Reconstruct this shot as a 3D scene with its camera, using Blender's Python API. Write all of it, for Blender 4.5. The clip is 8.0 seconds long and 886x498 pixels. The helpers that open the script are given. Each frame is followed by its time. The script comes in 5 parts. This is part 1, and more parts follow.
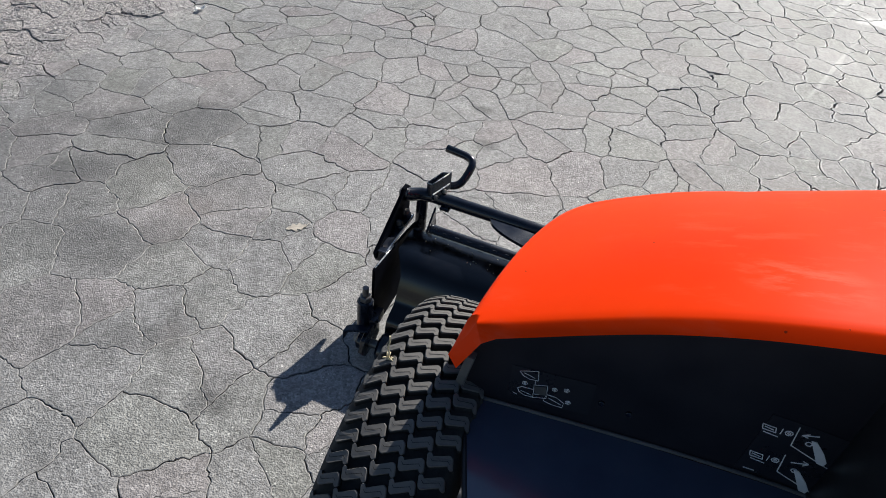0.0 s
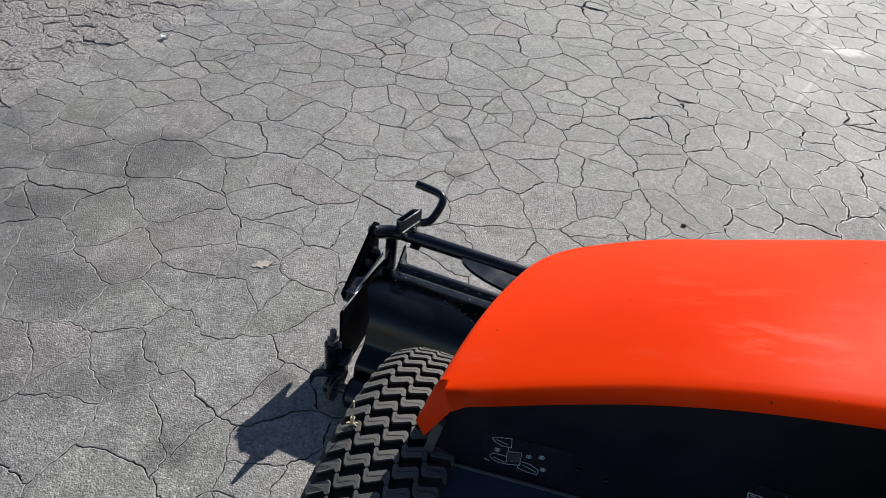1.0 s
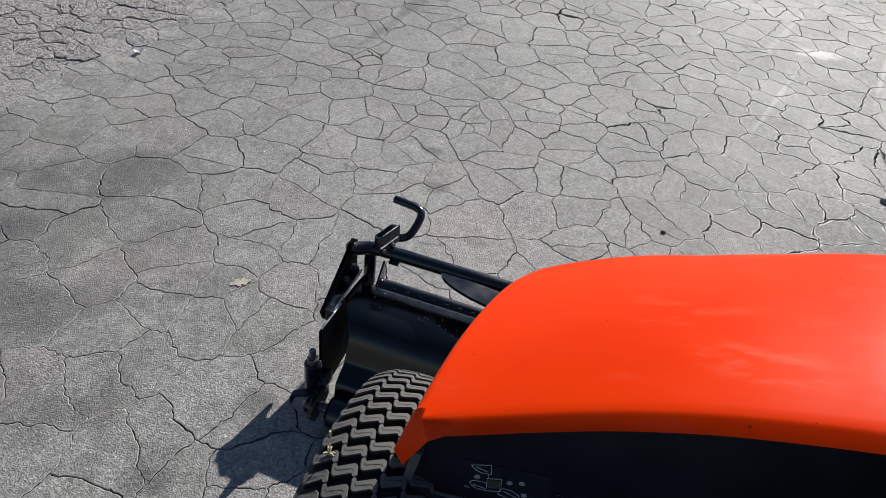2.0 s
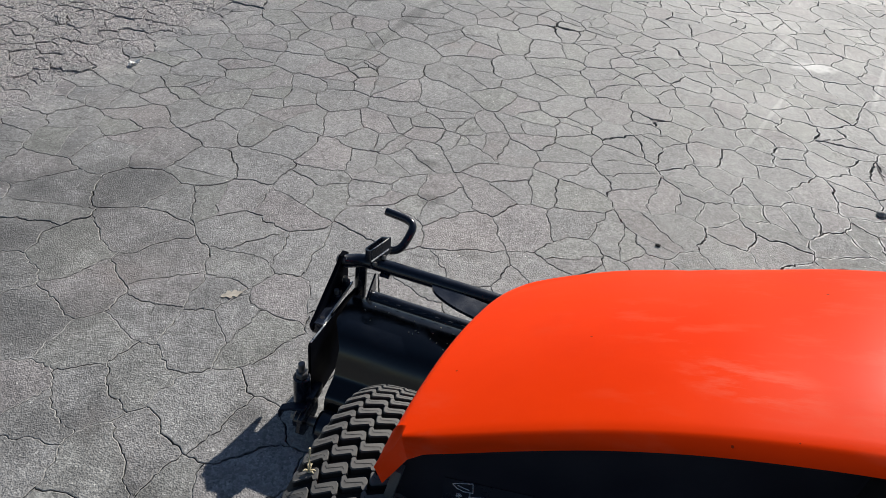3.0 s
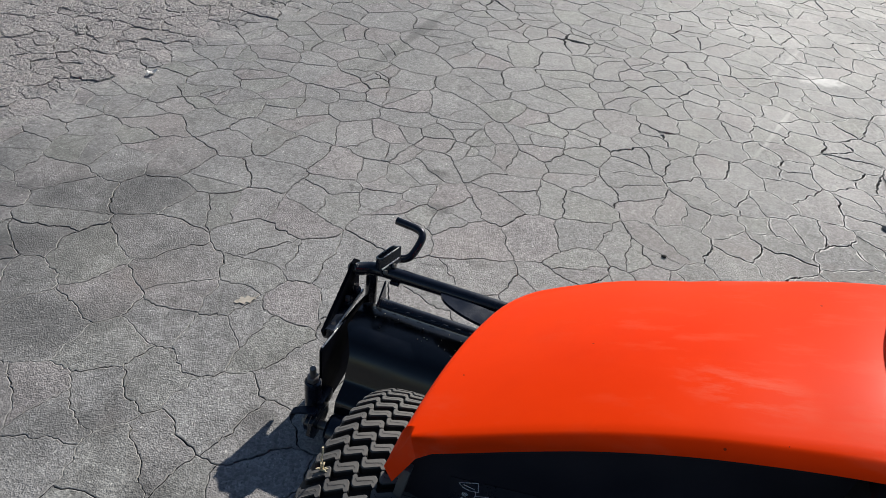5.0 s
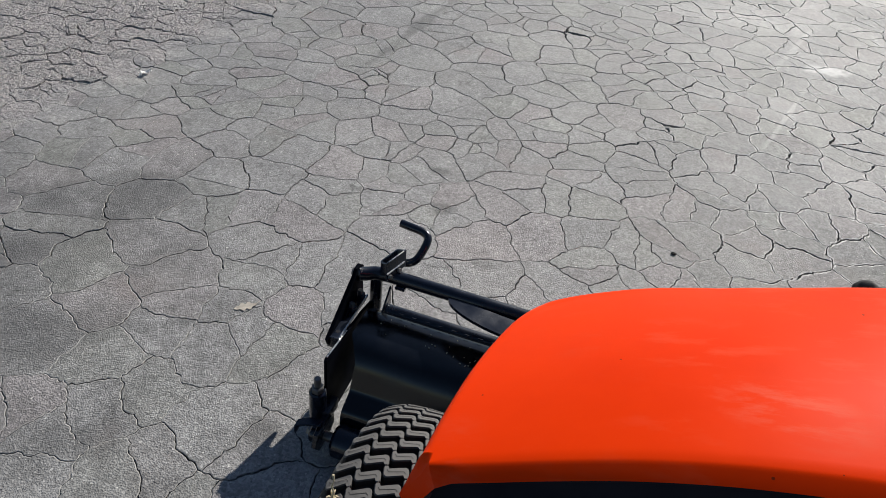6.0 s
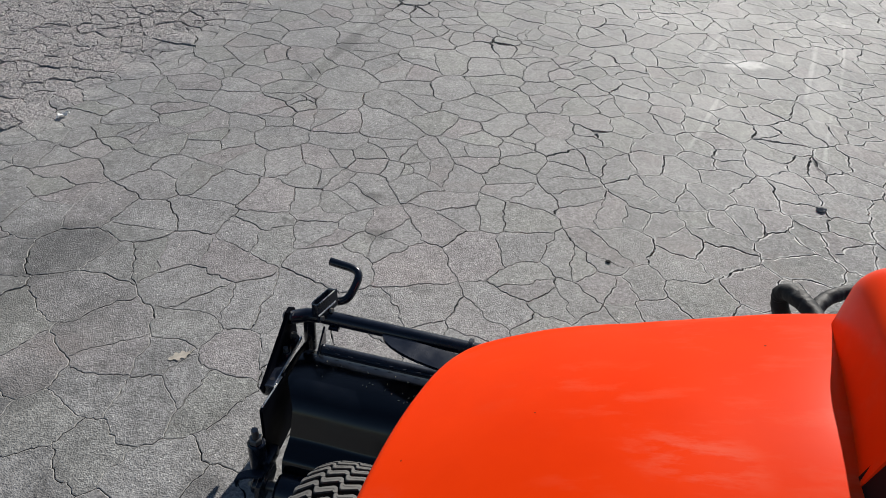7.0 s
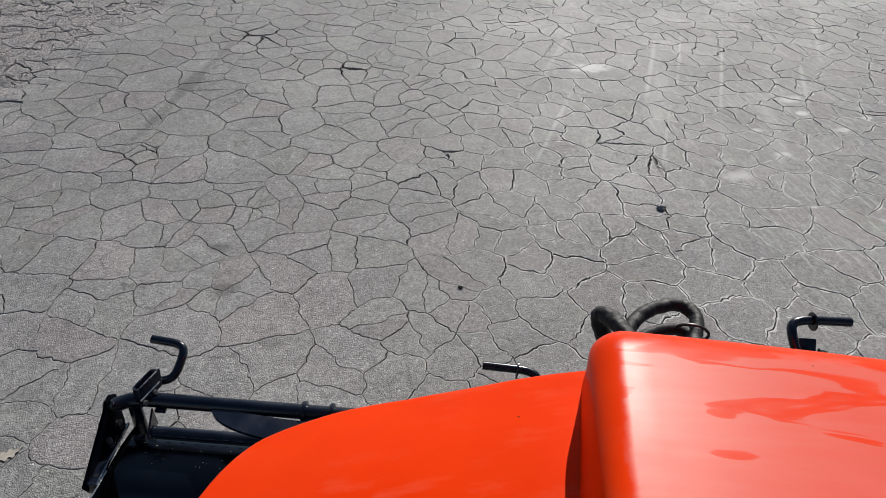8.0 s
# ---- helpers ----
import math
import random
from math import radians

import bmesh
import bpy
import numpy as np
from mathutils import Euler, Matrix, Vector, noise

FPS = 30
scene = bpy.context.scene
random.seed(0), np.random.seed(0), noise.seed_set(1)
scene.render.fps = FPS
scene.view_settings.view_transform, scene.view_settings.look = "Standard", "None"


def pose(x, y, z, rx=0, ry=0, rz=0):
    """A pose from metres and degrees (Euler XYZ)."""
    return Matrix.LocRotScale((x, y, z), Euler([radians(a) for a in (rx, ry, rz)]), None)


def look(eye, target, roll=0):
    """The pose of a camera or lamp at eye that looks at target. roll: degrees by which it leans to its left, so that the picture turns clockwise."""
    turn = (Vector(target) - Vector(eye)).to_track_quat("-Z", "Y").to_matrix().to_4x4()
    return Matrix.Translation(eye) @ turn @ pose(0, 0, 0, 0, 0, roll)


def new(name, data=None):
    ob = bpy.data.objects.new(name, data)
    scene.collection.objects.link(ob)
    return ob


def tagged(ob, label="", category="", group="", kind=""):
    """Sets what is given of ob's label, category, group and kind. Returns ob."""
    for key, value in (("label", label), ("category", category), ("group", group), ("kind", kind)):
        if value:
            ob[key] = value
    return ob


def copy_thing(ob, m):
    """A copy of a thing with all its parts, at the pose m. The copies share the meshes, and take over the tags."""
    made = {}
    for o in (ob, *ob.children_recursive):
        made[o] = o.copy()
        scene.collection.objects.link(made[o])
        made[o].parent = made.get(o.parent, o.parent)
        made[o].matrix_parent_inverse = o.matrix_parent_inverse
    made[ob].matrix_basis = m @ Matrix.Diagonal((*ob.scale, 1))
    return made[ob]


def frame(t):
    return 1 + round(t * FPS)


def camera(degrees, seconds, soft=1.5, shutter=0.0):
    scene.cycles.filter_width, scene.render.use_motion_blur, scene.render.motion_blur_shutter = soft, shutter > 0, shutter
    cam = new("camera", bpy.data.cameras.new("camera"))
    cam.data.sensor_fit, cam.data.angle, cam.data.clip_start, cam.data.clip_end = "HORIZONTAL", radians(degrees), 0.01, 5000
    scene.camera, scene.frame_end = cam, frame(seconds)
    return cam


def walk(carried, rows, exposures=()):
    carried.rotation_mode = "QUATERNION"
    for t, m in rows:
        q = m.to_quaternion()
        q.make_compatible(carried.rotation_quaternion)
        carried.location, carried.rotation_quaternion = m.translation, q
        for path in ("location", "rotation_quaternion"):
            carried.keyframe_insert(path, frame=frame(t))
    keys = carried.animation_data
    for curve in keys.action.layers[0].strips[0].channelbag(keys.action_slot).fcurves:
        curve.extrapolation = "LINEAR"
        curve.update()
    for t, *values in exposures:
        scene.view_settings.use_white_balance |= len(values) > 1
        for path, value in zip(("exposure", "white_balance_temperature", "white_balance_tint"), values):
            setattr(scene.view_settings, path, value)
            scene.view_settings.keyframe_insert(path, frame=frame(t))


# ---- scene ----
cam = camera(64.0, 8.0, soft=0.8)
PATH = [
    (0, (0.075, 0.09, 1.159), (0.006, 1.579, -0.175), 7.1),
    (0.1, (0.063, 0.104, 1.160), (-0.016, 1.601, -0.164), 7.8),
    (0.2, (0.060, 0.113, 1.161), (-0.026, 1.618, -0.154), 7.8),
    (0.3, (0.053, 0.128, 1.161), (-0.026, 1.643, -0.144), 8.0),
    (0.5, (0.054, 0.143, 1.171), (-0.006, 1.668, -0.122), 7.8),
    (1, (0.076, 0.148, 1.162), (0.07, 1.68, -0.124), 8.2),
    (1.5, (0.083, 0.16, 1.163), (0.102, 1.696, -0.119), 7.9),
    (2, (0.083, 0.169, 1.172), (0.12, 1.713, -0.098), 7.9),
    (2.2, (0.086, 0.168, 1.174), (0.127, 1.715, -0.093), 7.9),
    (3.3, (0.102, 0.181, 1.171), (0.13, 1.754, -0.064), 8.1),
    (3.5, (0.094, 0.163, 1.174), (0.118, 1.741, -0.056), 8.2),
    (3.6, (0.088, 0.171, 1.188), (0.107, 1.747, -0.044), 8.2),
    (3.7, (0.086, 0.175, 1.200), (0.106, 1.750, -0.032), 8.3),
    (3.8, (0.089, 0.175, 1.200), (0.110, 1.754, -0.028), 8.3),
    (4, (0.106, 0.159, 1.2), (0.121, 1.739, -0.027), 8.2),
    (4.5, (0.106, 0.14, 1.2), (0.114, 1.72, -0.026), 8.1),
    (6, (0.081, 0.2, 1.175), (0.093, 1.768, -0.067), 7.2),
    (6.5, (0.095, 0.211, 1.191), (0.147, 1.782, -0.045), 6.4),
    (7, (0.126, 0.242, 1.224), (0.264, 1.816, -0.001), 5.4),
    (7.5, (0.199, 0.288, 1.267), (0.456, 1.857, 0.054), 4.7),
    (8, (0.302, 0.289, 1.307), (0.686, 1.839, 0.103), 3.9),
]
EXPOSURES = [(0.0, 0.42), (0.3, 0.40), (0.7, 0.22), (1.0, 0.18), (3.4, 0.08), (6.6, 0.03), (7.5, -0.09), (8.0, -0.20)]
walk(cam, [(t, look(eye, target, roll)) for t, eye, target, roll in PATH], EXPOSURES)

# ---- sky and sun: a clear day, the sun ahead and to the right of the mower ----
SUN_AZIMUTH, SUN_HEIGHT = 28.0, 34.0
world = bpy.data.worlds.new("sky")
scene.world = world
world.use_nodes = True
sky = world.node_tree.nodes.new("ShaderNodeTexSky")
sky.sky_type, sky.sun_disc = "NISHITA", False
sky.ozone_density, sky.dust_density = 3.0, 0.4
sky.sun_elevation, sky.sun_rotation = radians(SUN_HEIGHT), radians(SUN_AZIMUTH)
background = world.node_tree.nodes["Background"]
background.inputs["Strength"].default_value = 0.064
world.node_tree.links.new(sky.outputs["Color"], background.inputs["Color"])

sun_data = bpy.data.lights.new("sun", "SUN")
sun_data.energy, sun_data.angle, sun_data.color = 5.2, radians(0.55), (1.0, 0.955, 0.885)
sun = new("sun", sun_data)
a, h = radians(SUN_AZIMUTH), radians(SUN_HEIGHT)
toward = Vector((math.sin(a) * math.cos(h), math.cos(a) * math.cos(h), math.sin(h)))
sun.matrix_world = look(toward * 20, (0, 0, 0))


# ---- materials ----
def material(name):
    m = bpy.data.materials.new(name)
    m.use_nodes = True
    tree = m.node_tree
    return m, tree, tree.nodes["Principled BSDF"]


def node(tree, kind, **values):
    n = tree.nodes.new(kind)
    for key, value in values.items():
        n.inputs[key.replace("_", " ")].default_value = value
    return n


def noise_tex(tree, coords, scale, detail=4.0, rough=0.6):
    n = node(tree, "ShaderNodeTexNoise", Scale=scale, Detail=detail, Roughness=rough)
    tree.links.new(coords, n.inputs["Vector"])
    return n


def ramp(tree, fac, stops):
    n = tree.nodes.new("ShaderNodeValToRGB")
    while len(n.color_ramp.elements) < len(stops):
        n.color_ramp.elements.new(0.5)
    for e, (place, value) in zip(n.color_ramp.elements, stops):
        e.position = place
        e.color = (*value, 1) if isinstance(value, tuple) else (value, value, value, 1)
    tree.links.new(fac, n.inputs["Fac"])
    return n.outputs["Color"]


def mix(tree, fac, a, b, kind="MIX"):
    n = tree.nodes.new("ShaderNodeMix")
    n.data_type, n.blend_type = "RGBA", kind
    for slot, value in ((0, fac), (6, a), (7, b)):
        if isinstance(value, (int, float)):
            n.inputs[slot].default_value = value
        elif isinstance(value, tuple):
            n.inputs[slot].default_value = (*value, 1)
        else:
            tree.links.new(value, n.inputs[slot])
    return n.outputs[2]


def bump(tree, shader, heights):
    """heights: (socket, strength, metres) from coarse to fine."""
    last = None
    for socket, strength, far in heights:
        b = node(tree, "ShaderNodeBump", Strength=strength, Distance=far)
        tree.links.new(socket, b.inputs["Height"])
        if last:
            tree.links.new(last, b.inputs["Normal"])
        last = b.outputs["Normal"]
    tree.links.new(last, shader.inputs["Normal"])


def maths(tree, op, a, b):
    n = tree.nodes.new("ShaderNodeMath")
    n.operation = op
    for slot, value in ((0, a), (1, b)):
        if isinstance(value, (int, float)):
            n.inputs[slot].default_value = value
        else:
            tree.links.new(value, n.inputs[slot])
    return n.outputs[0]


def blot(tree, coords, x, y, rx, ry, turn, wobble):
    """A soft-edged patch on the ground, 1 in its middle, 0 outside."""
    mapping = node(tree, "ShaderNodeMapping")
    mapping.vector_type = "TEXTURE"
    mapping.inputs["Location"].default_value = (x, y, 0)
    mapping.inputs["Rotation"].default_value = (0, 0, radians(turn))
    mapping.inputs["Scale"].default_value = (rx, ry, 1)
    tree.links.new(coords, mapping.inputs["Vector"])
    length = tree.nodes.new("ShaderNodeVectorMath")
    length.operation = "LENGTH"
    tree.links.new(mapping.outputs["Vector"], length.inputs[0])
    off = maths(tree, "ADD", length.outputs["Value"], maths(tree, "MULTIPLY", maths(tree, "SUBTRACT", wobble, 0.5), 1.6))
    return ramp(tree, off, [(0.35, 1.0), (1.0, 0.0)])


def asphalt_material(name, cracked=False):
    """Weathered asphalt; far ground, where no plates stand, carries its cracks in the surface."""
    m, tree, shader = material(name)
    geo = tree.nodes.new("ShaderNodeNewGeometry")
    at = geo.outputs["Position"]
    broad = noise_tex(tree, at, 0.9, 5, 0.6).outputs["Fac"]
    blotch = noise_tex(tree, at, 6.0, 5, 0.65).outputs["Fac"]
    grit = noise_tex(tree, at, 270.0, 3, 0.72).outputs["Fac"]
    fine = noise_tex(tree, at, 800.0, 2, 0.6).outputs["Fac"]
    patch = noise_tex(tree, at, 24.0, 4, 0.6).outputs["Fac"]
    coarse = noise_tex(tree, at, 92.0, 4, 0.75).outputs["Fac"]
    stone = node(tree, "ShaderNodeTexVoronoi", Scale=300.0)
    tree.links.new(at, stone.inputs["Vector"])
    base = ramp(tree, broad, [(0.28, (0.215, 0.213, 0.211)), (0.72, (0.315, 0.310, 0.303))])
    base = mix(tree, 0.30, base, ramp(tree, blotch, [(0.3, 0.27), (0.7, 0.75)]), "OVERLAY")
    base = mix(tree, 0.16, base, ramp(tree, patch, [(0.3, 0.25), (0.7, 0.75)]), "OVERLAY")
    base = mix(tree, 0.10, base, ramp(tree, coarse, [(0.34, 0.08), (0.50, 0.5), (0.66, 0.92)]), "OVERLAY")
    base = mix(tree, 0.15, base, ramp(tree, grit, [(0.32, 0.04), (0.50, 0.5), (0.68, 0.95)]), "OVERLAY")
    base = mix(tree, 0.12, base, ramp(tree, fine, [(0.3, 0.2), (0.7, 0.8)]), "OVERLAY")
    base = mix(tree, 0.22, base, ramp(tree, stone.outputs["Color"], [(0.2, 0.25), (0.9, 0.78)]), "OVERLAY")
    pebble = node(tree, "ShaderNodeTexVoronoi", Scale=185.0)
    tree.links.new(at, pebble.inputs["Vector"])
    base = mix(tree, 0.44, base, ramp(tree, node_channel(tree, pebble.outputs["Color"]), [(0.1, 0.25), (0.9, 0.75)]), "OVERLAY")
    bulge = maths(tree, "SUBTRACT", 1.0, pebble.outputs["Distance"])
    # single pale and dark stones showing in the binder
    chips = node(tree, "ShaderNodeTexVoronoi", Scale=105.0)
    tree.links.new(at, chips.inputs["Vector"])
    kind = node_channel(tree, chips.outputs["Color"])
    chip_on = maths(tree, "LESS_THAN", chips.outputs["Distance"], maths(tree, "MULTIPLY", grit, 0.42))
    base = mix(tree, maths(tree, "MULTIPLY", maths(tree, "MULTIPLY", chip_on, maths(tree, "GREATER_THAN", kind, 0.86)), 0.75), base, (0.52, 0.51, 0.49))
    base = mix(tree, maths(tree, "MULTIPLY", maths(tree, "MULTIPLY", chip_on, maths(tree, "LESS_THAN", kind, 0.13)), 0.7), base, (0.085, 0.083, 0.082))
    specks = node(tree, "ShaderNodeTexVoronoi", Scale=62.0)
    tree.links.new(at, specks.inputs["Vector"])
    speck_on = maths(tree, "LESS_THAN", specks.outputs["Distance"], maths(tree, "MULTIPLY", node_channel(tree, specks.outputs["Color"]), 0.17))
    base = mix(tree, maths(tree, "MULTIPLY", maths(tree, "MULTIPLY", speck_on, maths(tree, "GREATER_THAN", patch, 0.48)), 0.8), base, (0.66, 0.65, 0.62))
    # warmer and rustier stretches, pale rubbed flecks, plates that weathered apart
    warm = ramp(tree, noise_tex(tree, at, 1.7, 4, 0.6).outputs["Fac"], [(0.48, 0.0), (0.66, 0.25)])
    base = mix(tree, warm, base, (0.285, 0.272, 0.245))
    rust = ramp(tree, noise_tex(tree, at, 2.6, 3, 0.6).outputs["Fac"], [(0.60, 0.0), (0.74, 0.5)])
    base = mix(tree, rust, base, (0.255, 0.215, 0.200))
    streak = node(tree, "ShaderNodeMapping")
    streak.inputs["Scale"].default_value = (34.0, 9.0, 1.0)
    streak.inputs["Rotation"].default_value = (0, 0, radians(-24))
    tree.links.new(at, streak.inputs["Vector"])
    fleck = ramp(tree, noise_tex(tree, streak.outputs["Vector"], 1.0, 5, 0.72).outputs["Fac"], [(0.57, 0.0), (0.70, 0.75)])
    zone = ramp(tree, noise_tex(tree, at, 1.1, 3, 0.6).outputs["Fac"], [(0.42, 0.15), (0.60, 1.0)])
    base = mix(tree, maths(tree, "MULTIPLY", fleck, zone), base, (0.46, 0.455, 0.44))
    # the side that is driven over more is scuffed pale
    east = node(tree, "ShaderNodeSeparateXYZ")
    tree.links.new(at, east.inputs["Vector"])
    driven = ramp(tree, maths(tree, "ADD", maths(tree, "MULTIPLY", east.outputs["X"], 0.25), maths(tree, "MULTIPLY", maths(tree, "SUBTRACT", broad, 0.5), 0.5)), [(0.28, 0.0), (0.58, 1.0)])
    thin = node(tree, "ShaderNodeMapping")
    thin.inputs["Scale"].default_value = (60.0, 7.0, 1.0)
    thin.inputs["Rotation"].default_value = (0, 0, radians(29))
    tree.links.new(at, thin.inputs["Vector"])
    scratch = ramp(tree, noise_tex(tree, thin.outputs["Vector"], 1.0, 5, 0.75).outputs["Fac"], [(0.53, 0.0), (0.68, 0.8)])
    base = mix(tree, maths(tree, "MULTIPLY", scratch, driven), base, (0.56, 0.55, 0.53))
    # hairline cracks inside the plates
    wander = tree.nodes.new("ShaderNodeVectorMath")
    wander.operation = "MULTIPLY_ADD"
    tree.links.new(noise_tex(tree, at, 14.0, 4, 0.65).outputs["Color"], wander.inputs[0])
    wander.inputs[1].default_value = (0.09, 0.09, 0.0)
    tree.links.new(at, wander.inputs[2])
    hair = node(tree, "ShaderNodeTexVoronoi", Scale=13.0)
    hair.feature = "DISTANCE_TO_EDGE"
    tree.links.new(wander.outputs["Vector"], hair.inputs["Vector"])
    line = ramp(tree, hair.outputs["Distance"], [(0.006, 1.0), (0.022, 0.0)])
    some = ramp(tree, noise_tex(tree, at, 5.0, 2, 0.5).outputs["Fac"], [(0.50, 0.0), (0.60, 1.0)])
    hairs = maths(tree, "MULTIPLY", line, some)
    base = mix(tree, maths(tree, "MULTIPLY", hairs, 0.55), base, (0.075, 0.073, 0.070))
    single = tree.nodes.new("ShaderNodeObjectInfo").outputs["Random"]
    island = geo.outputs["Random Per Island"]
    base = mix(tree, 0.30, base, ramp(tree, maths(tree, "FRACT", maths(tree, "ADD", single, island), 0.0), [(0.0, 0.38), (1.0, 0.60)]), "OVERLAY")
    tint = ramp(tree, maths(tree, "FRACT", maths(tree, "MULTIPLY", maths(tree, "ADD", single, island), 7.3), 0.0), [(0.0, (0.545, 0.49, 0.495)), (0.35, 0.5), (0.65, 0.5), (1.0, (0.495, 0.51, 0.465))])
    base = mix(tree, 0.52, base, tint, "OVERLAY")
    # one broad darkening, dark oily stains, a seam line and pale rubbed spots
    marks = [(*m, (0.055, 0.054, 0.053)) for m in DARK_BLOTS] + [(*m, (0.72, 0.71, 0.68)) for m in SCRAPES]
    marks += [(x, y, r, r * 0.52, 8, much, (0.72, 0.71, 0.68)) for x, y, r, much in PALE_SPOTS]
    for x, y, rx, ry, turn, much, colour in marks:
        base = mix(tree, maths(tree, "MULTIPLY", blot(tree, at, x, y, rx, ry, turn, patch if rx < 0.15 and colour[0] > 0.5 else blotch), much), base, colour)
    # pits where the surface has ravelled away
    lean = node(tree, "ShaderNodeSeparateXYZ")
    tree.links.new(at, lean.inputs["Vector"])
    inside = maths(tree, "SUBTRACT", maths(tree, "MULTIPLY", maths(tree, "SUBTRACT", lean.outputs["Y"], 2.87), 0.378), maths(tree, "MULTIPLY", maths(tree, "ADD", lean.outputs["X"], 0.84), 0.926))
    apart = tree.nodes.new("ShaderNodeVectorMath")
    apart.operation = "DISTANCE"
    tree.links.new(at, apart.inputs[0])
    apart.inputs[1].default_value = (-1.3, 3.2, 0.0)
    spread = ramp(tree, maths(tree, "MULTIPLY", apart.outputs["Value"], 0.25), [(0.50, 1.0), (0.68, 0.0)])
    zone = ramp(tree, maths(tree, "ADD", inside, maths(tree, "MULTIPLY", maths(tree, "SUBTRACT", blotch, 0.5), 0.5)), [(0.0, 0.0), (0.22, 1.0)])
    zone = maths(tree, "MULTIPLY", zone, spread)
    bare = ramp(tree, noise_tex(tree, at, 85.0, 4, 0.75).outputs["Fac"], [(0.40, 0.0), (0.55, 0.95)])
    gaps = ramp(tree, noise_tex(tree, at, 120.0, 3, 0.7).outputs["Fac"], [(0.36, 0.65), (0.46, 0.0)])
    base = mix(tree, maths(tree, "MULTIPLY", zone, gaps), base, (0.10, 0.096, 0.094))
    base = mix(tree, maths(tree, "MULTIPLY", zone, bare), base, (0.58, 0.535, 0.515))
    if cracked:
        net = node(tree, "ShaderNodeTexVoronoi", Scale=8.6)
        net.feature = "DISTANCE_TO_EDGE"
        tree.links.new(wander.outputs["Vector"], net.inputs["Vector"])
        gap = ramp(tree, net.outputs["Distance"], [(0.014, 1.0), (0.030, 0.0)])
        base = mix(tree, maths(tree, "MULTIPLY", gap, 0.6), base, (0.04, 0.039, 0.037))
    tree.links.new(base, shader.inputs["Base Color"])
    shader.inputs["Specular IOR Level"].default_value = 0.27
    worn = noise_tex(tree, at, 3.0, 4, 0.7).outputs["Fac"]
    tree.links.new(ramp(tree, worn, [(0.3, 0.50), (0.7, 0.74)]), shader.inputs["Roughness"])
    pits = maths(tree, "MULTIPLY", noise_tex(tree, at, 66.0, 5, 0.8).outputs["Fac"], zone)
    bump(tree, shader, [(blotch, 0.3, 0.010), (patch, 0.25, 0.003), (coarse, 0.14, 0.0024), (bulge, 0.26, 0.0020), (grit, 0.35, 0.0016), (stone.outputs["Distance"], 0.55, 0.0022), (fine, 0.5, 0.0010), (pits, 1.0, 0.016)])
    return m


# near-black mottled colour for the floor of the cracks
def crack_material():
    m, tree, shader = material("dark_crack_floor")
    geo = tree.nodes.new("ShaderNodeNewGeometry")
    n = noise_tex(tree, geo.outputs["Position"], 90.0, 4, 0.7).outputs["Fac"]
    tree.links.new(ramp(tree, n, [(0.3, (0.016, 0.0155, 0.015)), (0.7, (0.055, 0.053, 0.050))]), shader.inputs["Base Color"])
    shader.inputs["Roughness"].default_value = 0.95
    bump(tree, shader, [(n, 0.8, 0.01)])
    return m


def edge_material():
    """Broken rims of the plates, where pale mineral and dust show."""
    m, tree, shader = material("crumbled_asphalt_edge")
    at = tree.nodes.new("ShaderNodeNewGeometry").outputs["Position"]
    n = noise_tex(tree, at, 130.0, 4, 0.7).outputs["Fac"]
    where = ramp(tree, noise_tex(tree, at, 2.4, 4, 0.6).outputs["Fac"], [(0.40, 0.15), (0.60, 1.0)])
    pale = ramp(tree, n, [(0.35, (0.25, 0.245, 0.235)), (0.65, (0.49, 0.475, 0.445))])
    east = node(tree, "ShaderNodeSeparateXYZ")
    tree.links.new(at, east.inputs["Vector"])
    dusty = ramp(tree, maths(tree, "MULTIPLY", east.outputs["X"], 0.25), [(0.12, 0.0), (0.32, 0.62)])
    colour = mix(tree, maths(tree, "MULTIPLY", dusty, ramp(tree, n, [(0.35, 0.3), (0.55, 1.0)])), mix(tree, where, (0.235, 0.232, 0.230), pale), (0.80, 0.79, 0.76))
    tree.links.new(colour, shader.inputs["Base Color"])
    shader.inputs["Roughness"].default_value = 0.9
    bump(tree, shader, [(n, 0.8, 0.003)])
    return m


def painted(name, low, high, rough, scale=14.0, dust=0.25, dust_colour=(0.30, 0.28, 0.25), coat=0.0, metallic=0.0, spec=0.5, bumpiness=0.08):
    """Paint or moulded plastic with faint mottling, dust and rubbed marks."""
    m, tree, shader = material(name)
    coords = tree.nodes.new("ShaderNodeTexCoord").outputs["Object"]
    mottle = noise_tex(tree, coords, scale, 5, 0.6).outputs["Fac"]
    specks = noise_tex(tree, coords, 260.0, 2, 0.6).outputs["Fac"]
    cloud = noise_tex(tree, coords, 5.0, 6, 0.7).outputs["Fac"]
    base = ramp(tree, mottle, [(0.3, low), (0.7, high)])
    dusty = maths(tree, "MULTIPLY", ramp(tree, cloud, [(0.45, 0.0), (0.75, 1.0)]), ramp(tree, specks, [(0.35, 0.3), (0.7, 1.0)]))
    base = mix(tree, maths(tree, "MULTIPLY", dusty, dust), base, dust_colour)
    tree.links.new(base, shader.inputs["Base Color"])
    tree.links.new(ramp(tree, mottle, [(0.3, max(0.02, rough - 0.07)), (0.75, rough + 0.1)]), shader.inputs["Roughness"])
    shader.inputs["Metallic"].default_value = metallic
    shader.inputs["Specular IOR Level"].default_value = spec
    shader.inputs["Coat Weight"].default_value = coat
    shader.inputs["Coat Roughness"].default_value = 0.12
    bump(tree, shader, [(mottle, bumpiness, 0.003), (specks, bumpiness, 0.0008)])
    return m


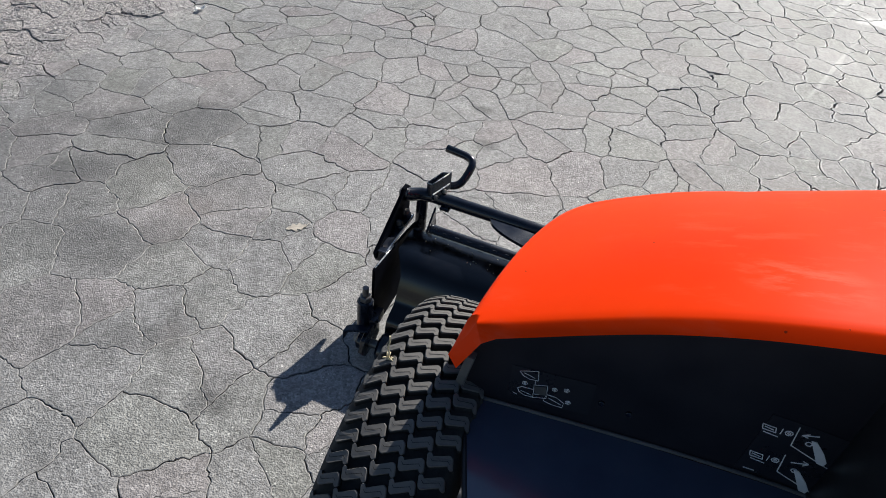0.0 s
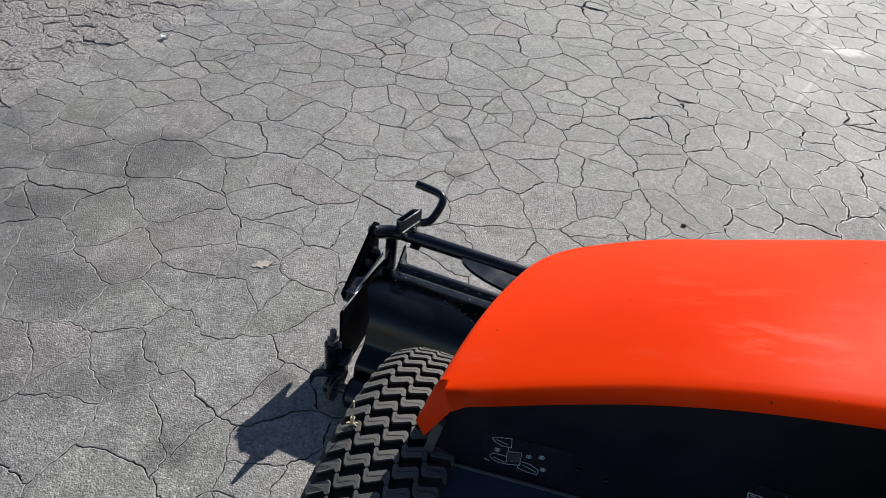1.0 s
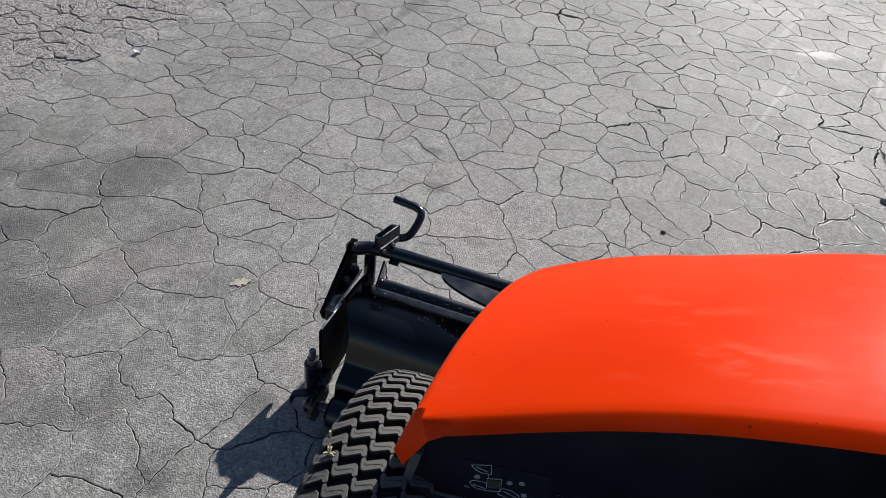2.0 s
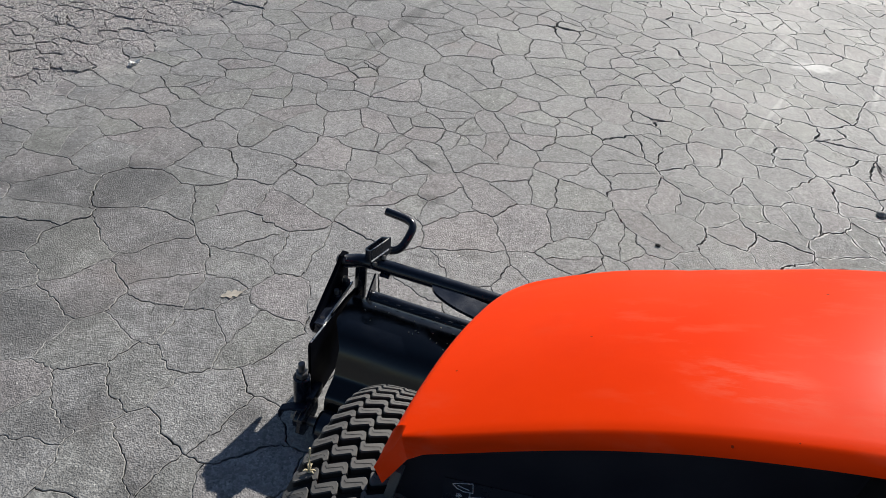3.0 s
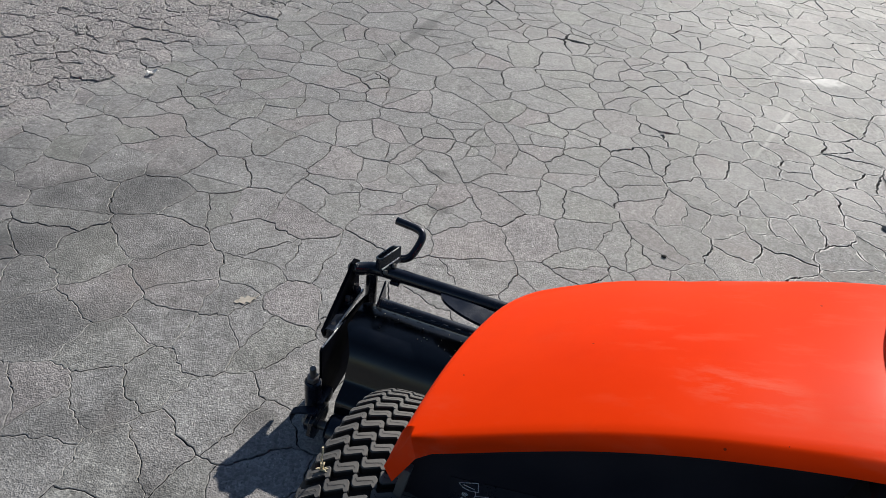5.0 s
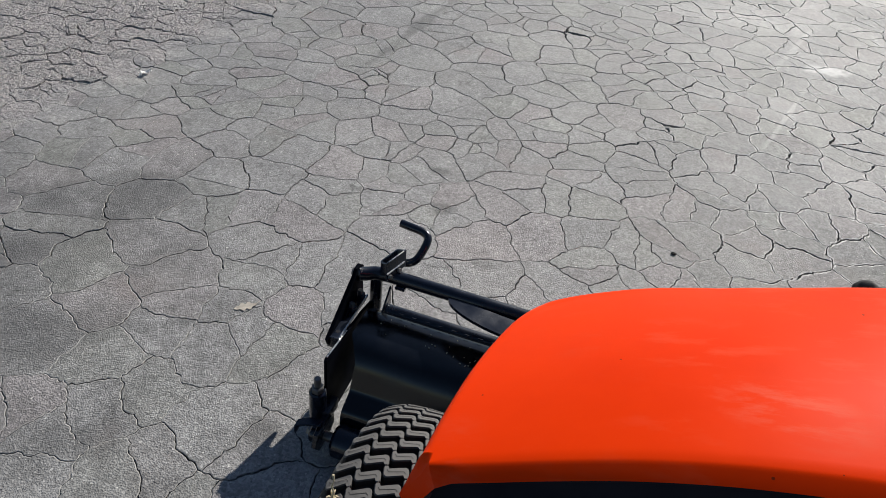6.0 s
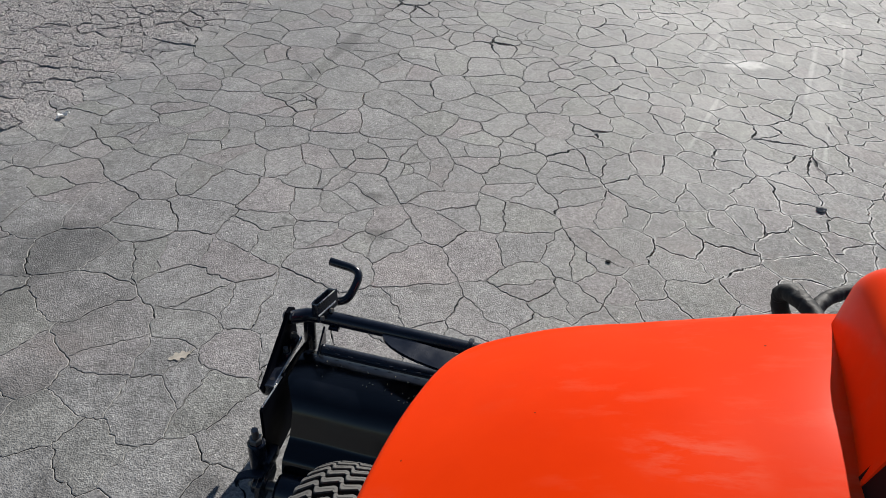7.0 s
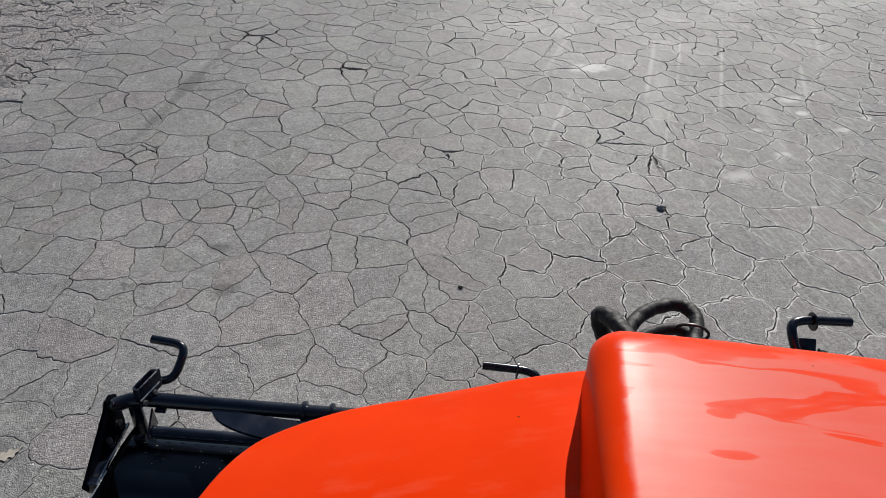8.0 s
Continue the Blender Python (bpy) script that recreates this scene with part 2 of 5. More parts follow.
def orange_material(name, film, rough, gloss):
    """Moulded orange plastic: faint rubbed marks, dark specks, a wiped film of dust."""
    m, tree, shader = material(name)
    coords = tree.nodes.new("ShaderNodeTexCoord").outputs["Object"]
    mottle = noise_tex(tree, coords, 7.0, 4, 0.6).outputs["Fac"]
    base = ramp(tree, mottle, [(0.3, (0.84, 0.038, 0.0004)), (0.7, (0.91, 0.046, 0.0008))])
    stretch = node(tree, "ShaderNodeMapping")
    stretch.inputs["Scale"].default_value = (4.0, 26.0, 26.0)
    stretch.inputs["Rotation"].default_value = (0, 0, radians(12))
    tree.links.new(coords, stretch.inputs["Vector"])
    rubbed = noise_tex(tree, stretch.outputs["Vector"], 1.6, 5, 0.65).outputs["Fac"]
    where = noise_tex(tree, coords, 4.5, 2, 0.5).outputs["Fac"]
    scuff = maths(tree, "MULTIPLY", ramp(tree, rubbed, [(0.52, 0.0), (0.70, 1.0)]), ramp(tree, where, [(0.48, 0.0), (0.62, 1.0)]))
    base = mix(tree, maths(tree, "MULTIPLY", scuff, 0.13), base, (0.85, 0.24, 0.14))
    # a rubbed patch of fine pale scratches
    patch = node(tree, "ShaderNodeMapping")
    patch.vector_type = "TEXTURE"
    patch.inputs["Location"].default_value = (SCUFF_U - 0.35, SCUFF_V - 0.62, 0)
    patch.inputs["Rotation"].default_value = (0, 0, radians(-12))
    patch.inputs["Scale"].default_value = (0.075, 0.045, 10.0)
    tree.links.new(coords, patch.inputs["Vector"])
    away = tree.nodes.new("ShaderNodeVectorMath")
    away.operation = "LENGTH"
    tree.links.new(patch.outputs["Vector"], away.inputs[0])
    inside = ramp(tree, maths(tree, "ADD", away.outputs["Value"], maths(tree, "MULTIPLY", maths(tree, "SUBTRACT", where, 0.5), 1.5)), [(0.4, 1.0), (1.1, 0.0)])
    scratch = ramp(tree, rubbed, [(0.46, 0.0), (0.60, 1.0)])
    base = mix(tree, maths(tree, "MULTIPLY", maths(tree, "MULTIPLY", inside, scratch), 0.20), base, (0.85, 0.28, 0.18))
    # the film of dust lies on the flat top, rubbed off along the edges and in wiped smears; its pink also paints in sky
    # sheen
    if film:
        axes = node(tree, "ShaderNodeSeparateXYZ")
        tree.links.new(coords, axes.inputs["Vector"])
        ragged = maths(tree, "MULTIPLY", maths(tree, "SUBTRACT", noise_tex(tree, coords, 38.0, 4, 0.65).outputs["Fac"], 0.5), 0.022)
        inward = maths(tree, "SUBTRACT", axes.outputs["X"], maths(tree, "MULTIPLY", axes.outputs["Y"], 0.09))
        side = ramp(tree, maths(tree, "ADD", inward, ragged), [(0.009, 0.0), (0.014, 1.0)])
        ahead = ramp(tree, maths(tree, "ADD", axes.outputs["Y"], maths(tree, "MULTIPLY", ragged, 1.4)), [(0.222, 1.0), (0.246, 0.0)])
        sweep_map = node(tree, "ShaderNodeMapping")
        sweep_map.inputs["Scale"].default_value = (3.6, 12.0, 0.0)
        sweep_map.inputs["Rotation"].default_value = (0, 0, radians(-14))
        tree.links.new(coords, sweep_map.inputs["Vector"])
        swept = noise_tex(tree, sweep_map.outputs["Vector"], 1.25, 2.5, 0.45)
        swept.inputs["Distortion"].default_value = 1.7
        wiped = ramp(tree, maths(tree, "ADD", swept.outputs["Fac"], maths(tree, "MULTIPLY", ragged, 0.5)), [(0.525, 1.0), (0.538, 0.22), (0.575, 0.08), (0.615, 0.3), (0.630, 0.9)])
        faint = ramp(tree, noise_tex(tree, stretch.outputs["Vector"], 0.9, 5, 0.7).outputs["Fac"], [(0.35, 1.0), (0.62, 0.72)])
        dust = maths(tree, "MULTIPLY", maths(tree, "MULTIPLY", side, ahead), maths(tree, "MULTIPLY", wiped, faint))
        base = mix(tree, maths(tree, "MULTIPLY", dust, film * 0.41), base, (0.66, 0.25, 0.21))
        rough_by_dust = maths(tree, "MULTIPLY", dust, 0.05)
    specks = node(tree, "ShaderNodeTexVoronoi", Scale=42.0)
    tree.links.new(coords, specks.inputs["Vector"])
    few = maths(tree, "GREATER_THAN", node_channel(tree, specks.outputs["Color"]), 0.90)
    dot = maths(tree, "MULTIPLY", maths(tree, "LESS_THAN", specks.outputs["Distance"], 0.055), few)
    base = mix(tree, maths(tree, "MULTIPLY", dot, 0.75), base, (0.06, 0.02, 0.01))
    tree.links.new(base, shader.inputs["Base Color"])
    worn = ramp(tree, mottle, [(0.3, rough - 0.03), (0.75, rough + 0.06)])
    tree.links.new(maths(tree, "ADD", worn, rough_by_dust) if film else worn, shader.inputs["Roughness"])
    shader.inputs["Specular IOR Level"].default_value = gloss
    shader.inputs["Coat Weight"].default_value = 0.10 * (1.0 - film)
    shader.inputs["Coat Roughness"].default_value = 0.12
    if film:
        tree.links.new(maths(tree, "ADD", maths(tree, "MULTIPLY", dust, 0.10), gloss), shader.inputs["Specular IOR Level"])
    fine = noise_tex(tree, coords, 300.0, 2, 0.5).outputs["Fac"]
    bump(tree, shader, [(mottle, 0.03, 0.003), (fine, 0.03, 0.0005)])
    return m


def node_channel(tree, colour):
    n = tree.nodes.new("ShaderNodeSeparateColor")
    tree.links.new(colour, n.inputs["Color"])
    return n.outputs["Red"]


SCUFF_U, SCUFF_V = 0.222, 0.680
# x, y, half-lengths, turn, strength
DARK_BLOTS = [
    # first a broad soft darkening of the left side, then separate small marks
    (-1.08, 1.24, 0.80, 0.95, 10, 0.32),
    (-0.79, 1.76, 0.30, 0.14, 20, 0.40), (-0.79, 1.22, 0.18, 0.13, 0, 0.30), (-0.96, 1.48, 0.16, 0.08, 30, 0.35),
    (-0.50, 1.02, 0.12, 0.07, 40, 0.30), (-0.22, 1.04, 0.05, 0.04, 0, 0.5), (-0.36, 0.85, 0.06, 0.04, 0, 0.5),
    (0.05, 2.07, 0.05, 0.03, 0, 0.5), (0.08, 1.87, 0.045, 0.035, 0, 0.5), (-0.11, 3.25, 0.75, 0.035, 71, 0.42),
]
SCRAPES = [
    (1.90, 2.95, 0.06, 0.55, -28, 0.19), (2.25, 2.60, 0.05, 0.40, -25, 0.17), (1.45, 2.55, 0.10, 0.35, -30, 0.12),
    (2.00, 3.25, 0.62, 0.016, 62, 0.38), (2.35, 3.20, 0.55, 0.012, 60.5, 0.34), (2.20, 3.35, 0.48, 0.010, 62, 0.30),
    (1.62, 3.50, 0.55, 0.018, 58, 0.24), (3.15, 3.60, 0.48, 0.020, 59, 0.26), (1.35, 2.75, 0.50, 0.011, 59, 0.30),
    (1.78, 2.62, 0.40, 0.010, 61, 0.26), (2.70, 3.05, 0.45, 0.014, 60, 0.28),
]
# x, y, half-length, strength
PALE_SPOTS = [
    (1.70, 3.28, 0.13, 0.85), (2.18, 2.60, 0.045, 0.72), (2.48, 2.73, 0.05, 0.72), (2.75, 2.66, 0.035, 0.8), (2.57, 2.57, 0.05, 0.64),
    (2.17, 2.40, 0.05, 0.56), (1.90, 2.27, 0.08, 0.56), (2.51, 2.87, 0.08, 0.48), (1.90, 2.37, 0.06, 0.28), (1.43, 2.28, 0.12, 0.19),
]
ASPHALT = asphalt_material("weathered_asphalt")
ASPHALT_FAR = asphalt_material("cracked_asphalt", True)
CRACK = crack_material()
EDGE = edge_material()
ORANGE = orange_material("orange_plastic", 0.0, 0.42, 0.025)
ORANGE_DUSTY = orange_material("dusty_orange_plastic", 1.0, 0.33, 0.06)
# bluish base stands in for sky mirrored in the black paint
BLACK_PAINT = painted("black_gloss_paint", (0.0025, 0.0045, 0.011), (0.005, 0.009, 0.020), 0.24, 18.0, 0.04, (0.08, 0.08, 0.08), coat=0.15)
BLACK_PLASTIC = painted("black_plastic", (0.008, 0.009, 0.011), (0.014, 0.014, 0.017), 0.42, 12.0, 0.05, (0.12, 0.12, 0.12), bumpiness=0.1)
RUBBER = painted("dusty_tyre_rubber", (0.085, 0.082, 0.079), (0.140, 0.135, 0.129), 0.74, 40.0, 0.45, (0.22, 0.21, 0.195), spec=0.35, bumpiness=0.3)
# darker than the tread tops; for tyre body, block sides and cuts
RUBBER_DARK = painted("dark_tyre_rubber", (0.027, 0.0265, 0.026), (0.048, 0.047, 0.045), 0.88, 40.0, 0.3, (0.12, 0.11, 0.10), spec=0.25, bumpiness=0.3)
HOSE = painted("black_hose_sleeve", (0.004, 0.004, 0.005), (0.010, 0.010, 0.011), 0.62, 60.0, 0.12, (0.06, 0.057, 0.054), bumpiness=0.6)
STEEL = painted("bright_steel", (0.42, 0.42, 0.42), (0.62, 0.62, 0.60), 0.28, 30.0, 0.3, (0.25, 0.23, 0.2), metallic=1.0)
GREY_METAL = painted("worn_grey_metal", (0.10, 0.10, 0.10), (0.22, 0.21, 0.20), 0.36, 40.0, 0.4, (0.3, 0.28, 0.25), metallic=0.6)
WHITE_INK = painted("white_decal_ink", (0.68, 0.69, 0.70), (0.80, 0.81, 0.82), 0.5, 60.0, 0.2)
# blue of the reflected sky is put into this black paint's base colour
PLATFORM_PAINT = painted("sky_tinted_black_paint", (0.046, 0.060, 0.098), (0.066, 0.084, 0.130), 0.14, 9.0, 0.1, (0.08, 0.09, 0.11), coat=0.8, bumpiness=0.03)
BLACK_SATIN = painted("black_satin_paint", (0.0008, 0.0014, 0.003), (0.0014, 0.0024, 0.005), 0.16, 18.0, 0.0, spec=0.5, bumpiness=0.015)
BLACK_FLAT = painted("flat_black_paint", (0.0015, 0.002, 0.004), (0.003, 0.004, 0.008), 0.6, 18.0, 0.0, spec=0.02, bumpiness=0.03)
# grey painted for the board's sunlit edge and seam, and for real scuffs
LIT_EDGE_SCUFF_GREY = painted("lit_edge_and_scuff_grey", (0.07, 0.07, 0.07), (0.11, 0.11, 0.11), 0.6, 20.0, 0.2)
BLACK_SHEET = painted("black_sheet_metal", (0.009, 0.009, 0.013), (0.015, 0.015, 0.021), 0.36, 16.0, 0.05, (0.08, 0.08, 0.08), spec=0.4)
MATT_BLACK = painted("matt_black_plastic", (0.004, 0.004, 0.005), (0.007, 0.007, 0.008), 0.6, 14.0, 0.03, (0.04, 0.04, 0.04), spec=0.12)
DECAL_FILM = painted("black_decal_film", (0.013, 0.014, 0.019), (0.019, 0.020, 0.027), 0.30, 30.0, 0.05, spec=0.4)
DRY_LEAF = painted("dry_leaf", (0.36, 0.32, 0.27), (0.52, 0.47, 0.40), 0.8, 90.0, 0.2)
PAPER = painted("white_litter", (0.70, 0.69, 0.66), (0.82, 0.81, 0.78), 0.8, 90.0, 0.2)
STRAW = painted("dry_grass", (0.45, 0.38, 0.24), (0.62, 0.54, 0.36), 0.8, 90.0, 0.1)
STONE = painted("grey_stone", (0.20, 0.20, 0.195), (0.36, 0.35, 0.33), 0.85, 70.0, 0.3, bumpiness=0.5)


# ---- building helpers: everything on the mower is laid out along its own axes: u right, v ahead, z up ----
HEADING = pose(0, 0, 0, 0, 0, -14.8)
BASE = {}


def thing(name, u, v, z, label, category, group="", world_axes=False):
    ob = new(name)
    ob.empty_display_size = 0.05
    ob.matrix_world = Matrix.Translation((u, v, z)) if world_axes else HEADING @ Matrix.Translation((u, v, z))
    BASE[ob.name] = Vector((u, v, z))
    return tagged(ob, label, category, group)


def part(name, bm, mat, parent, label="", smooth=True, kind=""):
    """Links a bmesh, laid out along the mower's axes, as one mesh under a thing or a part."""
    bmesh.ops.translate(bm, verts=bm.verts, vec=-BASE[parent.name])
    me = bpy.data.meshes.new(name)
    bm.to_mesh(me)
    bm.free()
    me.materials.append(mat)
    if smooth:
        me.shade_smooth()
        me.set_sharp_from_angle(angle=radians(38))
    ob = new(name, me)
    ob.parent = parent
    BASE[ob.name] = BASE[parent.name].copy()
    return tagged(ob, label, kind=kind)


def sweep(points, radius, sides=12, closed_ends=True, bm=None, flat=1.0):
    """A round bar or hose through the points."""
    bm = bm or bmesh.new()
    pts = [Vector(p) for p in points]
    rings, last = [], None
    for i, p in enumerate(pts):
        way = (pts[min(i + 1, len(pts) - 1)] - pts[max(i - 1, 0)]).normalized()
        side = last - way * last.dot(way) if last else way.cross(Vector((0.02, 0.01, 1)))
        if side.length < 1e-4:
            side = way.cross(Vector((1, 0.1, 0)))
        side.normalize()
        last, up = side, side.cross(way)
        r = radius[i] if isinstance(radius, (list, tuple)) else radius
        rings.append([bm.verts.new(p + side * math.cos(k * math.tau / sides) * r + up * math.sin(k * math.tau / sides) * r * flat) for k in range(sides)])
    for a, b in zip(rings, rings[1:]):
        for k in range(sides):
            bm.faces.new((a[k], a[(k + 1) % sides], b[(k + 1) % sides], b[k]))
    if closed_ends:
        bm.faces.new(rings[0][::-1])
        bm.faces.new(rings[-1])
    bmesh.ops.recalc_face_normals(bm, faces=bm.faces)
    return bm


def curve_through(points, steps=6):
    """A smooth line through the points (Catmull-Rom)."""
    p = [Vector(q) for q in points]
    p = [p[0] * 2 - p[1], *p, p[-1] * 2 - p[-2]]
    out = []
    for i in range(1, len(p) - 2):
        for k in range(steps):
            t = k / steps
            out.append(0.5 * ((2 * p[i]) + (p[i + 1] - p[i - 1]) * t + (2 * p[i - 1] - 5 * p[i] + 4 * p[i + 1] - p[i + 2]) * t * t + (3 * p[i] - p[i - 1] - 3 * p[i + 1] + p[i + 2]) * t ** 3))
    return out + [p[-2]]


def box(centre, size, turn=(0, 0, 0), bevel=0.003, bm=None):
    bm = bm or bmesh.new()
    made = bmesh.ops.create_cube(bm, size=1.0, matrix=pose(*centre, *turn) @ Matrix.Diagonal((*size, 1)))
    if bevel:
        edges = list({e for v in made["verts"] for e in v.link_edges})
        bmesh.ops.bevel(bm, geom=edges, offset=min(bevel, min(size) * 0.4), segments=2, affect="EDGES", profile=0.6)
    return bm


def plate(outline, axis, place, thick, bevel=0.0012, bm=None):
    """A flat sheet cut to an outline. axis 'u': outline is (v, z); axis 'z': outline is (u, v); axis 'v': outline is (u, z)."""
    bm = bm or bmesh.new()
    lay = {"u": lambda a, b, c: (c, a, b), "z": lambda a, b, c: (a, b, c), "v": lambda a, b, c: (a, c, b)}[axis]
    low = [bm.verts.new(lay(a, b, place - thick / 2)) for a, b in outline]
    top = [bm.verts.new(lay(a, b, place + thick / 2)) for a, b in outline]
    made = [bm.faces.new(low[::-1]), bm.faces.new(top)]
    n = len(low)
    made += [bm.faces.new((low[k], low[(k + 1) % n], top[(k + 1) % n], top[k])) for k in range(n)]
    bmesh.ops.recalc_face_normals(bm, faces=made)
    if bevel:
        rim = [e for f in made[:2] for e in f.edges]
        bmesh.ops.bevel(bm, geom=rim, offset=bevel, segments=1, affect="EDGES")
    return bm


def rod(a, b, r, sides=16, bm=None):
    """A straight round bar with softened ends."""
    a, b = Vector(a), Vector(b)
    way = (b - a).normalized()
    e = min(r * 0.18, (b - a).length * 0.2)
    return sweep([a, a + way * e, b - way * e, b], [r - e, r, r, r - e], sides, bm=bm)


def strip(a, b, up, width, thick):
    """A flat bar from a to b whose broad side faces up."""
    a, b = Vector(a), Vector(b)
    side = (b - a).cross(Vector(up)).normalized()
    top = side.cross(b - a).normalized()
    bm = bmesh.new()
    ends = [[bm.verts.new(p + side * x * width / 2 + top * (z - 0.5) * thick) for x, z in ((-1, 0), (1, 0), (1, 1), (-1, 1))] for p in (a, b)]
    for f in (ends[0][::-1], ends[1], *((ends[0][k], ends[0][(k + 1) % 4], ends[1][(k + 1) % 4], ends[1][k]) for k in range(4))):
        bm.faces.new(f)
    bmesh.ops.recalc_face_normals(bm, faces=bm.faces)
    bmesh.ops.bevel(bm, geom=bm.edges[:], offset=0.0003, segments=1, affect="EDGES")
    return bm


def hexagon(centre, way, r, height):
    c, w = Vector(centre), Vector(way).normalized()
    return sweep([c, c + w * height * 0.85, c + w * height], [r, r, r * 0.86], 6)


def tube_square(a, b, width, height, wall, bm=None):
    """A hollow square tube from a to b."""
    bm = bm or bmesh.new()
    a, b = Vector(a), Vector(b)
    way = (b - a).normalized()
    side = way.cross(Vector((0, 0, 1))).normalized()
    up = side.cross(way)
    loops = []
    for p, inner in ((a, 0), (b, 0), (b, wall), (a, wall)):
        w, hh = width / 2 - inner, height / 2 - inner
        loops.append([bm.verts.new(p + side * sx * w + up * sz * hh) for sx, sz in ((-1, -1), (1, -1), (1, 1), (-1, 1))])
    for x, y in zip(loops, loops[1:] + loops[:1]):
        for k in range(4):
            bm.faces.new((x[k], x[(k + 1) % 4], y[(k + 1) % 4], y[k]))
    bmesh.ops.recalc_face_normals(bm, faces=bm.faces)
    bmesh.ops.bevel(bm, geom=[e for e in bm.edges if e.calc_face_angle(0) > 1], offset=0.0012, segments=1, affect="EDGES")
    return bm


def between(table, x):
    """A smooth value between the rows of a table, with no overshoot."""
    xs, ys = [p[0] for p in table], [p[1] for p in table]
    if x <= xs[0] or x >= xs[-1]:
        return ys[0] if x <= xs[0] else ys[-1]
    k = max(i for i in range(len(xs) - 1) if xs[i] <= x)
    steep = [(ys[i + 1] - ys[i]) / (xs[i + 1] - xs[i]) for i in range(len(xs) - 1)]

    def slope(i):
        if i == 0 or i == len(xs) - 1:
            return steep[0] if i == 0 else steep[-1]
        a, b = steep[i - 1], steep[i]
        return 0.0 if a * b <= 0 else 2 * a * b / (a + b)

    far = xs[k + 1] - xs[k]
    t = (x - xs[k]) / far
    return (2 * t ** 3 - 3 * t ** 2 + 1) * ys[k] + (t ** 3 - 2 * t ** 2 + t) * far * slope(k) + (3 * t ** 2 - 2 * t ** 3) * ys[k + 1] + (t ** 3 - t ** 2) * far * slope(k + 1)


# ---- mower: fender, pod, panels ----
mower = thing("ride_on_mower", 0.35, 0.62, 0.0, "orange and black ride-on reel mower parked on cracked asphalt", "mower")

RIDGE_Z = [(-0.056, 0.629), (0.0, 0.654), (0.05, 0.677), (0.12, 0.706), (0.20, 0.731), (0.27, 0.748), (0.34, 0.765), (0.42, 0.778)]
RIDGE_V = [(-0.056, 0.585), (0.05, 0.598), (0.12, 0.606), (0.20, 0.614), (0.30, 0.620), (0.42, 0.620)]
FRONT_V = [(-0.056, 0.600), (-0.053, 0.645), (-0.046, 0.715), (-0.036, 0.775), (-0.022, 0.832), (-0.008, 0.862), (0.012, 0.884), (0.05, 0.898), (0.11, 0.907), (0.17, 0.908), (0.24, 0.907), (0.31, 0.909), (0.42, 0.908)]


def fender_z(u, v):
    return between(RIDGE_Z, u) - (0.70 - 0.30 * max(0.0, min(1.0, (u - 0.18) / 0.22))) * max(0.0, v - between(RIDGE_V, u)) ** 2


def build_fender():
    bm = bmesh.new()
    us = [-0.056 + 0.476 * (k / 56) ** 1.7 for k in range(57)]
    rows = 26
    grid = []
    for u in us:
        a, b = between(RIDGE_V, u), between(FRONT_V, u)
        grid.append([bm.verts.new((u, a + (b - a) * k / rows, fender_z(u, a + (b - a) * k / rows))) for k in range(rows + 1)])
    for p, q in zip(grid, grid[1:]):
        for k in range(rows):
            bm.faces.new((p[k], q[k], q[k + 1], p[k + 1]))
    # rounded skirt round the outer side and the front
    rim = [grid[0][k] for k in range(rows)] + [column[-1] for column in grid]
    rings = [rim]
    for out, down in ((0.004, 0.0015), (0.008, 0.005), (0.011, 0.013), (0.014, 0.030), (0.016, 0.056)):
        ring = []
        for k, v in enumerate(rim):
            way = rim[min(k + 2, len(rim) - 1)].co - rim[max(k - 2, 0)].co
            side = Vector((-way.y, way.x, 0)).normalized()
            flare = 1.0 + 0.5 * max(0.0, 1 - k / rows)
            f = min(1.0, k / 20)
            straight = Vector((0, -0.006, -0.004)) + Vector((-0.024, 0.004, -0.058)) * len(rings) / 5
            ring.append(bm.verts.new(v.co + straight.lerp(side * out * flare - Vector((0, 0, down)), f)))
        rings.append(ring)
    for a, b in zip(rings, rings[1:]):
        for k in range(len(a) - 1):
            bm.faces.new((a[k], a[k + 1], b[k + 1], b[k]))
    # lip along the rear ridge, with a softened fold
    lip = [[column[0] for column in grid]]
    for out, down in ((-0.0025, 0.0010), (-0.0050, 0.0022), (-0.0168, 0.0098), (-0.008, 0.018)):
        corner = 0.012 * min(1.0, down / 0.0098)
        lip.append([bm.verts.new(v.co + Vector((corner * max(0.0, (-0.03 - v.co.x) / 0.026), out, -down * (0.98 - 0.25 * max(0, v.co.x))))) for v in lip[0]])
    for a, b in zip(lip, lip[1:]):
        for k in range(len(a) - 1):
            if us[k + 1] < 0.325:
                bm.faces.new((a[k], b[k], b[k + 1], a[k + 1]))
    # the lip goes on round the outer corner, down the end of the skirt
    edge = [ring[0] for ring in rings]
    start, tip = lip[3][0].co, Vector((-0.0660, 0.5705, 0.5655))
    inner = [lip[3][0]] + [bm.verts.new(start.lerp(tip, k / 5)) for k in range(1, 6)]
    bm.faces.new((lip[0][0], lip[1][0], lip[2][0], lip[3][0]))
    for k in range(5):
        bm.faces.new((edge[k], inner[k], inner[k + 1], edge[k + 1]))
    bmesh.ops.remove_doubles(bm, verts=bm.verts, dist=0.00005)
    bmesh.ops.recalc_face_normals(bm, faces=bm.faces)
    return bm


fender = part("fender", build_fender(), ORANGE, mower, "glossy orange moulded plastic fender with faint scuffs")


